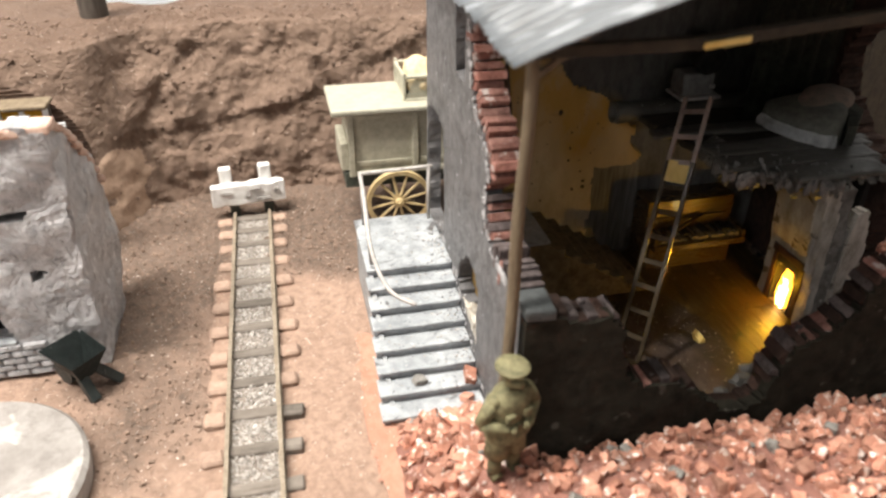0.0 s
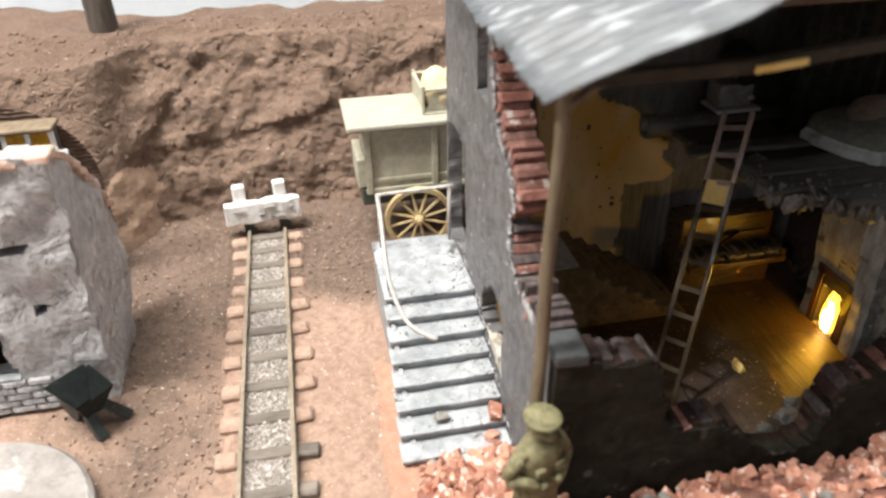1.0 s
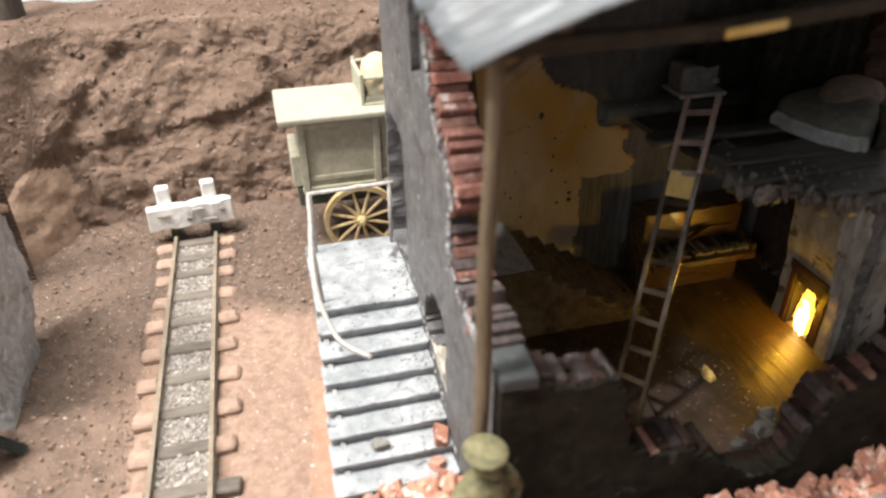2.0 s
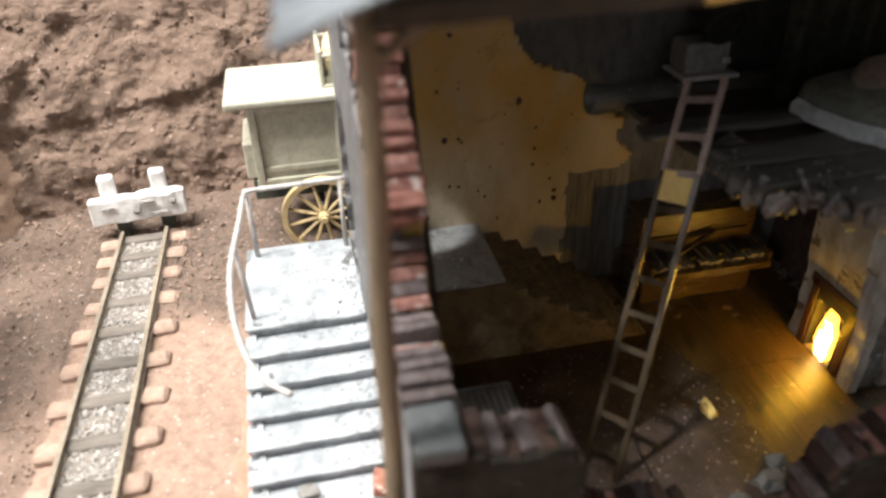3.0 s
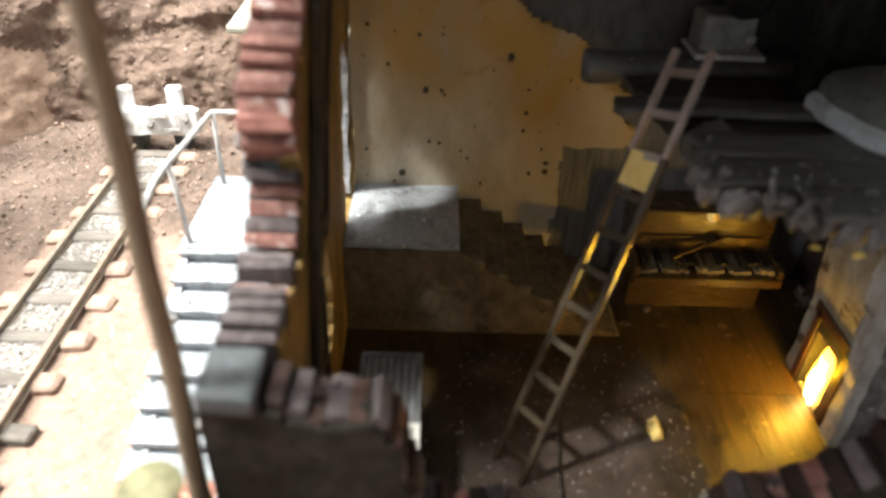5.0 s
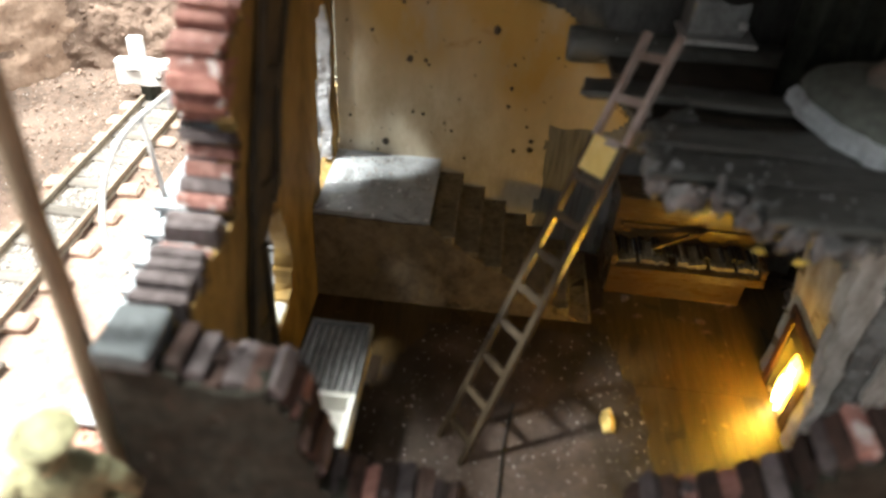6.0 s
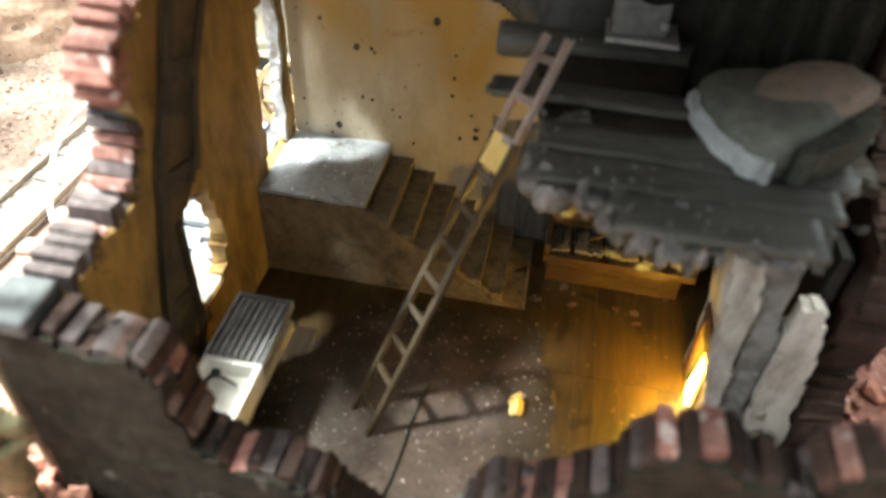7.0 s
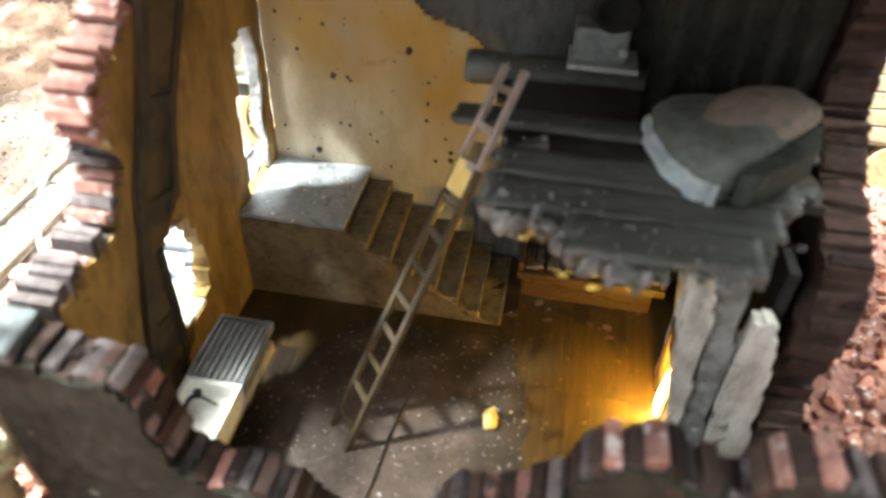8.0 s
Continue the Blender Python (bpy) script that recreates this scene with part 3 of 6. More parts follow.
solo("wooden_post", bm, POST, (-2.42, 14.72, 2.9), "thick dark round wooden post on top of the bank", "post", smooth=True)

clods = []
for k in range(3400):
    x, v = rng.uniform(-5, 5), 1.5 * rng.random() ** 1.1
    p = bank_place(x, v)
    clods.append((p[0], p[1] + 0.015, p[2] - 0.005, rng.uniform(0.1, 0.35) if k % 9 else rng.uniform(0.35, 0.6), k))


def scatter(name, places, shapes, mat):
    """Many small stones as one mesh."""
    verts, faces = [], []
    for (x, y, z, f, m) in places:
        base = len(verts)
        src = shapes[m % len(shapes)]
        turn = Euler((f * 91, f * 57 + x, y * 7)).to_matrix()
        verts += [tuple(turn @ v.co * f + Vector((x, y, z)) * S) for v in src.vertices]
        faces += [tuple(base + i for i in p.vertices) for p in src.polygons]
    me = bpy.data.meshes.new(name)
    me.from_pydata(verts, [], faces)
    me.materials.append(mat)
    return new(name, me)


tagged(scatter("clods", clods, STONES, BANK), "small clods of earth on the bank", "earth", kind="stuff")

# ---- the house ----
X0, X1, Y0, Y1 = 2.77, 3.13, 5.37, 5.75   # outer and inner faces of the side and front walls
BACK, RX0, RX1 = 9.62, 8.30, 8.66
LEFT_EDGE = [(5.8, 2.26), (6.1, 2.33), (6.55, 2.34), (6.72, 2.62), (6.82, 2.86), (6.66, 3.12), (6.78, 3.38), (7.15, 3.55), (7.45, 3.78), (7.55, 4.3), (7.6, 4.75)]
left_poly = [(5.534, 0.0), (5.534, 2.20)] + [(y + 0.12, z - 0.06) for y, z in LEFT_EDGE] + [(9.98, 4.75), (9.98, 0)]
HOLE = [(7.03, 0.78), (7.0, 1.3), (7.04, 1.72), (7.3, 1.86), (7.54, 1.76), (7.66, 1.3), (7.64, 0.8), (7.35, 0.7)]
HOLE_OUT = [(7.05, 0.62), (7.06, 1.45), (7.25, 1.62), (7.5, 1.62), (7.8, 1.4), (8.0, 1.14), (7.98, 0.96), (7.6, 0.78)]
DOOR = [(8.78, 1.0), (8.82, 2.0), (8.92, 2.74), (9.2, 2.82), (9.46, 2.76), (9.5, 1.0)]
DOOR_OUT = [(8.80, 1.0), (8.84, 2.0), (8.95, 2.7), (9.3, 2.82), (9.9, 2.76), (9.9, 1.0)]
WINDOW = [(7.85, 3.75), (7.85, 4.5), (8.3, 4.5), (8.3, 3.75)]
wall_west = thing("wall_west", (2.95, 7.6, 0), "broken grey rendered brick side wall with a doorway", "wall", kind="structure")
part("render_coat", ragged("x", X0, X0 + 0.2, left_poly, [HOLE_OUT, DOOR_OUT, WINDOW], 0.06, 0.5, 0.012, 1.0), PLASTER_OUT, wall_west, "grey outer render, chipped white")
part("inner_plaster", ragged("x", X0 + 0.204, X1, [(5.76, 0.0), (5.8, 2.2)] + [(y + 0.09, z - 0.05) for y, z in LEFT_EDGE] + [(BACK, 4.75), (BACK, 0)], [HOLE, DOOR, WINDOW], 0.06, 0.6, 0.02, 2.0), PLASTER_SIDE, wall_west, "yellow-brown inner plaster")

bm = bmesh.new()
prism(bm, [(X0 + 0.01, 0.84), (X1 - 0.02, 0.73), (X1 - 0.02, 0.4), (X0 + 0.01, 0.4)], "y", 7.03, 7.74)
bmesh.ops.subdivide_edges(bm, edges=bm.edges[:], cuts=7, use_grid_fill=True)
for v in bm.verts:
    v.co.z += noise.noise(v.co * 7) * 0.05
part("broken_sill", bm, CHIMNEY, wall_west, "broken whitish sill in the wall opening")

FRONT_L = [(2.77, 2.18), (3.05, 2.2), (3.16, 2.16), (3.4, 2.15), (3.68, 2.1), (3.82, 1.95), (3.86, 1.6), (3.95, 1.28), (4.2, 1.12), (4.5, 1.12), (4.75, 1.0), (4.95, 0.78)]
FRONT_R = [(5.74, 0.60), (5.82, 1.06), (5.97, 1.32), (6.42, 1.52), (6.62, 1.72), (6.78, 2.14), (7.08, 2.18), (7.35, 2.06), (7.62, 2.02), (7.78, 2.28), (7.98, 2.32), (8.2, 2.24), (8.45, 2.14), (8.66, 2.1)]
wall_south = thing("wall_south", (5.7, 5.5, 0), "low broken front wall, shade-darkened render over brick", "wall", kind="structure")
front_poly = [(2.77, 0)] + [(u, v - 0.03) for u, v in FRONT_L] + [(5.2, 0.55), (5.5, 0.5)] + [(u, v - 0.03) for u, v in FRONT_R] + [(8.66, 0)]
part("render_coat", ragged("y", Y0, Y0 + 0.16, front_poly, [], 0.06, 0.5, 0.014, 3.0), PLASTER_DARK, wall_south, "render darkened for the roof's shade, with a reddish foot")
part("inner_face", ragged("y", Y0 + 0.164, Y1, [(3.14, 0)] + [(max(u, 3.14), v - 0.08) for u, v in FRONT_L[2:]] + [(5.2, 0.45), (5.5, 0.42)] + [(u, v - 0.1) for u, v in FRONT_R[:-2]] + [(8.29, 2.0), (8.29, 0)], [], 0.06, 0.5, 0.014, 4.0), GREY_BRICK, wall_south, "dark brick inner face")
bm = bmesh.new()
box(bm, 2.76, 3.08, 5.35, 5.74, 2.17, 2.31, 0.035)
for v in bm.verts:
    v.co.z += noise.noise(v.co * 6) * 0.03
part("corner_capping", bm, CAPPING, wall_south, "pale grey stone capping at the corner")

RIGHT_EDGE = [(6.95, 0.3), (7.3, 1.1), (7.12, 1.9), (7.25, 2.35), (7.95, 2.6), (8.48, 3.05), (8.58, 3.6), (8.25, 4.05), (7.9, 4.4), (7.8, 4.75)]
wall_east = thing("wall_east", (8.5, 8.5, 0), "broken dark brick side wall", "wall", kind="structure")
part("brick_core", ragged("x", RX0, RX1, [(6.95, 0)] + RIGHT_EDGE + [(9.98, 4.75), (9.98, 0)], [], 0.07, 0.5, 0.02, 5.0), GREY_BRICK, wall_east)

wall_north = thing("wall_north", (5.7, 9.8, 0), "back wall, yellowed plaster fallen off a sooty core", "wall", kind="structure")
bm = bmesh.new()
box(bm, X1 + 0.002, RX0 - 0.002, BACK + 0.04, 9.98, 0, 4.75)
part("wall_core", bm, SOOT, wall_north, "soot-black wall core")
PLASTER_PATCH = [(X1 + 0.003, 0.6), (X1 + 0.003, 4.7), (4.35, 4.7), (4.5, 3.6), (4.72, 3.1), (4.85, 2.96), (5.05, 2.9), (5.3, 2.8), (5.45, 2.65), (5.5, 2.42), (5.75, 2.32), (5.95, 2.2), (5.86, 2.02),
                 (6.1, 1.78), (5.98, 1.62), (5.34, 1.6), (5.3, 1.35), (5.36, 1.05), (5.3, 0.6), (5.34, 0.3), (5.0, 0.3)]
plaster = part("plaster_coat", ragged("y", BACK, BACK + 0.036, PLASTER_PATCH, [], 0.045, 0.5, 0.006, 6.0), PLASTER_IN, wall_north, "yellowed spotted plaster with firelight in its colour, torn at its edge")
part("lower_render", ragged("y", BACK + 0.014, BACK + 0.037, [(5.2, 0.05), (5.24, 1.0), (5.28, 1.56), (5.5, 1.66), (6.1, 1.64), (6.06, 0.05)], [], 0.06, 0.5, 0.004, 7.0), STREAK, wall_north, "grey streaked render")
# amber firelight is painted on the plaster's upper and eastern part
layer = plaster.data.attributes.new("soil", "FLOAT", "POINT")
co = [Vector(v.co) / S + ORIGIN[wall_north.name] for v in plaster.data.vertices]
layer.data.foreach_set("value", [max(0.0, min(1.0, 0.5 + 0.9 * (p.z - 2.15 + 0.35 * (p.x - 4.0)) + 0.5 * noise.noise((p.x * 1.5, 3, p.z * 1.5)))) for p in co])
# dark round spots on the plaster
rng = random.Random(21)
SPOTS = [(3.87, 2.19, 0.032), (4.03, 2.19, 0.022), (4.06, 2.15, 0.016), (3.64, 1.24, 0.042), (4.70, 2.56, 0.036), (4.89, 1.78, 0.022), (5.17, 1.41, 0.028), (5.17, 1.31, 0.032), (4.33, 1.44, 0.016), (4.9, 1.98, 0.02), (3.5, 2.45, 0.02), (3.8, 2.75, 0.02), (3.92, 1.62, 0.018)]
while len(SPOTS) < 64:
    u, v = rng.uniform(3.2, 5.4), rng.uniform(0.95, 3.6)
    if within(PLASTER_PATCH, u, v):
        SPOTS.append((u, v, 0.006 + 0.02 * rng.random() ** 3))
for k, (u, v, r) in enumerate(SPOTS):
    bm = bmesh.new()
    blob(bm, (u, BACK - 0.004, v), r, 0.008, r * rng.uniform(0.9, 1.25), 2, 0.5, k * 1.9)
    part("spot", bm, SPOT, plaster)

bm = bmesh.new()
box(bm, X0 + 0.22, X1 - 0.03, 9.41, 9.46, 1.092, 2.72)
bmesh.ops.subdivide_edges(bm, edges=bm.edges[:], cuts=9, use_grid_fill=True)
for v in bm.verts:
    v.co += Vector((noise.noise(v.co * 4), noise.noise(v.co * 5 + Vector((2, 0, 0))), 0)) * 0.05
part("door_jamb", bm, RUIN, wall_west, "rough grey-white door jamb")

# a broad dark board leaning along the inner side wall, battened at its edges and across
wall_board = thing("wall_board", (X1 + 0.03, 6.5, 0.03), "broad smoke-brown board with dark battens leaning along the wall", "board")
bm = bmesh.new()
prism(bm, [(6.18, 0.03), (6.72, 0.03), (6.98, 0.7), (6.99, 1.4), (6.97, 1.82), (7.25, 1.98), (7.42, 2.2), (7.64, 2.8), (8.1, 3.5), (8.45, 4.3), (7.85, 4.4), (7.5, 3.7), (7.2, 2.98), (6.9, 2.5), (6.52, 1.35)], "x", X1 + 0.022, X1 + 0.045)
part("panel", bm, DARK_BOARD, wall_board)
for line, w in (([(6.26, 0.06), (6.57, 1.35), (6.95, 2.5), (7.25, 2.98), (7.55, 3.7), (7.9, 4.38)], 0.11), ([(6.68, 0.06), (6.93, 0.72), (6.94, 1.84)], 0.09), ([(7.22, 2.04), (7.38, 2.2), (7.59, 2.8), (8.05, 3.5), (8.4, 4.28)], 0.10),
                ([(6.53, 1.22), (6.9, 1.14)], 0.12), ([(6.8, 2.28), (7.42, 2.12)], 0.13), ([(7.17, 3.0), (7.68, 2.84)], 0.15)):
    for (ya, za), (yb, zb) in zip(line, line[1:]):
        bm = bmesh.new()
        out = X1 + (0.058 if len(line) > 2 else 0.053)
        plank(bm, Vector((out, ya, za)), Vector((out, yb + 0.006, zb)), 0.024, w, Vector((1, 0, 0)))
        part("batten", bm, DARK_WOOD, wall_board)

# floors
floor = thing("floor", (5.7, 7.7, 0.0), "worn wooden floor, dusty near the broken front", "floor", kind="structure")
bm = bmesh.new()
box(bm, X1 + 0.003, RX0 - 0.003, Y1 + 0.003, BACK - 0.003, -0.1, 0.004)
part("floor_bed", bm, DARKNESS, floor)

# the stage beneath the upper floor: charred boards of uneven length
UP = 2.75
upper_floor = thing("upper_floor", (6.9, 8, UP), "charred upper floor of boards, broken off in front", "upper floor", kind="structure")
rng = random.Random(8)


def upper_left(y):
    pts = [(6.5, 6.85), (6.64, 6.5), (6.9, 6.36), (7.0, 6.0), (7.13, 5.80), (7.5, 5.86), (7.9, 5.82), (8.45, 5.55)]
    for (ya, xa), (yb, xb) in zip(pts, pts[1:]):
        if ya <= y <= yb:
            return xa + (xb - xa) * (y - ya) / (yb - ya)
    return 5.5


for y, w in ((6.56, 0.42), (6.982, 0.36), (7.346, 0.40), (8.06, 0.29)):
    bm = bmesh.new()
    x0 = upper_left(y + w / 2) if y < 7.8 else 5.42
    x1 = RX0 - 0.004 if y > 7.8 else 7.66 + (y - 6.5) * 0.45
    nx = int((x1 - x0) / 0.07)
    ny = int(w / 0.06)
    cells = {}
    for i in range(nx + 1):
        for j in range(ny + 1):
            u, v = x0 + (x1 - x0) * i / nx, y + (w - 0.006) * j / ny
            bite = max(0.0, 1 - i / 4) * (0.10 * noise.noise((v * 11, y, 3)) + 0.05 * noise.noise((v * 23, y, 8)))
            top = UP + 0.022 * noise.noise((u * 1.6, v * 3, 2)) + 0.010 * noise.noise((u * 7, v * 9, 5))
            for q in (0, 1):
                cells[i, j, q] = bm.verts.new((u + bite, v + (0.03 * noise.noise((u * 6, y, 1)) if j in (0, ny) and y < 6.6 else 0), top - q * 0.055))
    for i in range(nx):
        for j in range(ny):
            bm.faces.new([cells[i + a, j + b, 0] for a, b in ((0, 0), (1, 0), (1, 1), (0, 1))])
            bm.faces.new([cells[i + a, j + b, 1] for a, b in ((0, 0), (0, 1), (1, 1), (1, 0))])
    for run in ([(i, 0) for i in range(nx + 1)], [(i, ny) for i in range(nx, -1, -1)], [(0, j) for j in range(ny, -1, -1)], [(nx, j) for j in range(ny + 1)]):
        for a, b in zip(run, run[1:]):
            bm.faces.new((cells[(*a, 0)], cells[(*a, 1)], cells[(*b, 1)], cells[(*b, 0)]))
    part("board", bm, UPPER, upper_floor, smooth=True)
bm = ragged("z", UP - 0.2, UP - 0.06, [(6.95, 6.72), (6.6, 6.78), (6.45, 7.05), (6.1, 7.18), (5.9, 7.3), (5.85, 7.72), (8.29, 7.72), (8.1, 7.6), (7.8, 7.2), (7.65, 6.8)], [], 0.06, 0.7, 0.03, 11)
part("underside", bm, UPPER, upper_floor, "charred lath and plaster underside")
# added dark slab that hides the fire-lit wall and keeps the gap black
part("sub_floor", ragged("z", UP - 0.2, UP - 0.12, [(5.9, 7.6), (5.8, 8.3), (5.7, 9.0), (5.75, 9.6), (8.29, 9.6), (8.29, 7.6)], [], 0.07, 0.6, 0.02, 12), DARK_WOOD, upper_floor, "dark boards added to keep the gap black")
bm = bmesh.new()
lathe(bm, (0, 0, 0), [(0.05, 0.09), (0.10, 0.09), (0.105, 0.0), (0.15, -0.01), (0.165, 0.05), (0.15, 0.4), (0.155, 1.2), (0.145, 2.0), (0.15, 2.93)], 18, 1.0, 1.0, 0.02)
bmesh.ops.transform(bm, verts=bm.verts, matrix=pose(5.35, 9.27, UP - 0.11, 0, 90, 0))
solo("floor_joist", bm, UPPER, (5.35, 9.27, UP - 0.11), "charred round joist with a hollow broken end", "joist", smooth=True)
# drooping strips and torn flakes along the broken edge, some yellow bits as glints
EDGE_LINE = [(5.86, 7.9), (5.87, 7.6), (5.80, 7.13), (5.96, 6.92), (6.22, 6.92), (6.34, 6.86), (6.46, 6.62), (6.7, 6.52), (7.0, 6.5), (7.5, 6.58), (7.78, 6.7)]


def edge_at(f):
    f *= len(EDGE_LINE) - 1.001
    i, t = int(f), f - int(f)
    return EDGE_LINE[i][0] + (EDGE_LINE[i + 1][0] - EDGE_LINE[i][0]) * t, EDGE_LINE[i][1] + (EDGE_LINE[i + 1][1] - EDGE_LINE[i][1]) * t


for k in range(24):
    px, py = edge_at((k + 0.5 + rng.uniform(-0.3, 0.3)) / 24)
    width, reach, droop = rng.uniform(0.07, 0.16), rng.uniform(-0.06, 0.10), rng.uniform(0.05, 0.2)
    # the strips by the ladder run westwards, the others towards the front
    ax, ay = (-1.0, -0.15) if py > 7.2 else (-0.15, -1.0)
    bm = bmesh.new()
    rows = []
    for q in range(6):
        f = q / 5
        along = -0.35 + (0.35 + reach) * f
        w = width * (1 - 0.35 * f * f)
        z = UP - 0.012 - droop * f * f
        row = []
        for side in (-0.5, 0.5):
            off = side * w + 0.02 * noise.noise((k * 3.1, f * 4, side))
            for dz in (0.0, -0.03):
                row.append(bm.verts.new((px + ax * along - ay * off, py + ay * along + ax * off, z + dz)))
        rows.append(row)
    for a, b in zip(rows, rows[1:]):
        for c, d in ((0, 2), (2, 3), (3, 1), (1, 0)):
            bm.faces.new((a[c], a[d], b[d], b[c]))
    for r in (rows[0], rows[-1]):
        bm.faces.new((r[0], r[1], r[3], r[2]))
    part("torn_strip", bm, TORN if k % 4 == 1 else UPPER, upper_floor)
for k in range(60):
    px, py = edge_at((k + rng.random()) / 60)
    inward = rng.uniform(0.03, 0.45) if k % 3 else rng.uniform(-0.05, 0.03)
    f = rng.uniform(0.15, 0.4) if inward > 0.1 else rng.uniform(0.4, 0.9)
    s1, s2, s3 = rng.uniform(0.05, 0.12) * f, rng.uniform(0.02, 0.04) * f, rng.uniform(0.06, 0.14) * f
    bm = bmesh.new()
    box(bm, -s1 / 2, s1 / 2, -s2 / 2, s2 / 2, -s3 / 2, s3 / 2)
    bmesh.ops.subdivide_edges(bm, edges=bm.edges[:], cuts=2, use_grid_fill=True)
    for v in bm.verts:
        v.co += noise.noise_vector(v.co * 14 + Vector((k, 0, 0))) * 0.03 * f
    up = UP + 0.015 if inward > 0.08 else UP - rng.uniform(0.0, 0.12)
    bmesh.ops.transform(bm, verts=bm.verts, matrix=Matrix.Translation((px + inward * 0.7, py + inward * 0.7, up)) @ Euler((rng.uniform(-.9, .9), rng.uniform(-.9, .9), rng.uniform(0, 6))).to_matrix().to_4x4())
    part("torn_plaster", bm, TORN, upper_floor)
# rounded teeth of torn plaster hanging from the edge, dark gaps between them
for k in range(17):
    px, py = edge_at(0.17 + 0.62 * (k + rng.uniform(-0.25, 0.25)) / 16)
    wide, deep = rng.uniform(0.035, 0.065), rng.uniform(0.07, 0.13)
    bm = bmesh.new()
    blob(bm, (0, 0, 0), wide, 0.03, deep, 3, 0.45, k * 1.7)
    bmesh.ops.transform(bm, verts=bm.verts, matrix=pose(px, py - 0.01, UP - 0.04 - deep * 0.8, rng.uniform(-12, 12), rng.uniform(-28, 28), rng.uniform(-35, 35)))
    part("torn_flap", bm, TORN if k % 5 else UPPER, upper_floor, "rounded tooth of torn plaster", True)
# glints of firelight under the edge, made as small bright yellow bits
for k, (px, py) in enumerate(((6.24, 7.06), (6.12, 6.90), (6.42, 6.58), (6.62, 6.45), (6.58, 6.72), (6.81, 6.7), (6.21, 7.03), (6.18, 6.96))):
    bm = bmesh.new()
    blob(bm, (px, py, UP - 0.2 - 0.02 * (k % 3)), 0.055 - 0.006 * (k % 4), 0.02, 0.012 + 0.006 * (k % 2), 2, 0.9, k * 2.7)
    part("torn_lath", bm, GLINT, upper_floor, "yellow bit standing for a firelit glint")

# the pitched sheet roof
def roof_z(x):
    return 4.83 + (x - 2.33) * 0.34 if x < 5.7 else 4.83 + (5.7 - 2.33) * 0.34 - (x - 5.7) * 0.34


roof = thing("roof", (5.7, 7.4, 4.8), "weathered pale corrugated metal roof with a ragged front edge", "roof", kind="structure")
for side in (0, 1):
    bm = bmesh.new()
    xs = spread(2.33, 5.7, 0.17) if side == 0 else spread(5.7, 9.1, 0.17)
    ys = spread(4.6, 10.15, 0.03)
    rows = []
    for x in xs:
        row = []
        for y in ys:
            lip = 4.88 + 0.10 * noise.noise((x * 2.2, 1, 4)) + 0.05 * noise.noise((x * 7, 2, 4)) 
            yy = max(y, lip)
            z = roof_z(x) + (0.018 + 0.012 * noise.noise((x * 0.8, yy * 0.9, 5))) * math.sin(yy * 2 * math.pi / 0.17) + noise.noise((x * 1.1, yy * 1.1, 3)) * 0.06 + noise.noise((x * 3.5, yy * 5, 8)) * 0.012
            west = max(0.0, 1 - (x - 2.33) / 0.7) * 0.045 * (yy - 4.88)
            row.append(bm.verts.new((x + west + (noise.noise((yy * 4, 0, 2)) * 0.05 if x == xs[0] else 0), yy, z)))
        rows.append(row)
    for a, b in zip(rows, rows[1:]):
        for i in range(len(ys) - 1):
            bm.faces.new((a[i], a[i + 1], b[i + 1], b[i]))
    bmesh.ops.remove_doubles(bm, verts=bm.verts, dist=0.002)
    geo = bmesh.ops.solidify(bm, geom=bm.faces[:], thickness=0.02)
    part("roof_sheet", bm, ROOFING, roof, smooth=True)
for x, z, y0 in ((3.0, 4.93, 5.3), (5.7, 5.80, 6.6), (8.4, 4.93, 5.3)):
    bm = bmesh.new()
    box(bm, x - 0.07, x + 0.07, y0, 9.97, z - 0.08, z + 0.06, 0.01)
    part("purlin", bm, POLE, roof)
for y in (7.55, 9.3):
    bm = bmesh.new()
    box(bm, X0, RX1, y - 0.07, y + 0.07, 4.60, 4.76, 0.01)
    part("tie_beam", bm, POLE, roof)
bm = bmesh.new()
box(bm, 2.70, 8.72, 5.38, 5.48, 4.70, 4.80, 0.01)
bmesh.ops.bisect_plane(bm, geom=bm.verts[:] + bm.edges[:] + bm.faces[:], plane_co=(4.1, 0, 0), plane_no=(1, 0, 0))
for v in bm.verts:
    v.co.z += 0.085 * max(0.0, v.co.x - 4.1)
front_beam = part("front_beam", bm, DARK_WOOD, roof)
# the gold-lit stretch of the beam, put on as a yellow strip
bm = bmesh.new()
box(bm, 4.09, 4.50, 5.35, 5.38, 4.71, 4.77, 0.008)
for v in bm.verts:
    v.co.z += 0.085 * max(0.0, v.co.x - 4.1) + 0.02 * noise.noise((v.co.x * 9, 1, 2))
part("lath", bm, YELLOW, front_beam, "yellow strip standing for light on the beam")
bm = bmesh.new()
plank(bm, Vector((2.70, 5.42, 4.56)), Vector((2.98, 5.44, 4.74)), 0.06, 0.05, Vector((0, 1, 0)))
part("brace", bm, POLE, roof)
bm = bmesh.new()
prism(bm, [(2.78, 4.752), (8.65, 4.752), (5.7, 5.72)], "y", 9.66, 9.9)
part("gable", bm, SOOT, roof)

# poles that carry the roof's front corners
for x0, x1, y in ((2.635, 2.685, 5.50), (8.78, 8.72, 5.2)):
    bm = bmesh.new()
    rod(bm, (x0, y, 0.0), (x1, y - 0.05, 4.86), 0.066, 0.055, 12, 0.03)
    solo("roof_pole", bm, POLE, (x0, y, 0), "thin weathered wooden pole propping the roof corner", "pole", "roof poles", smooth=True)

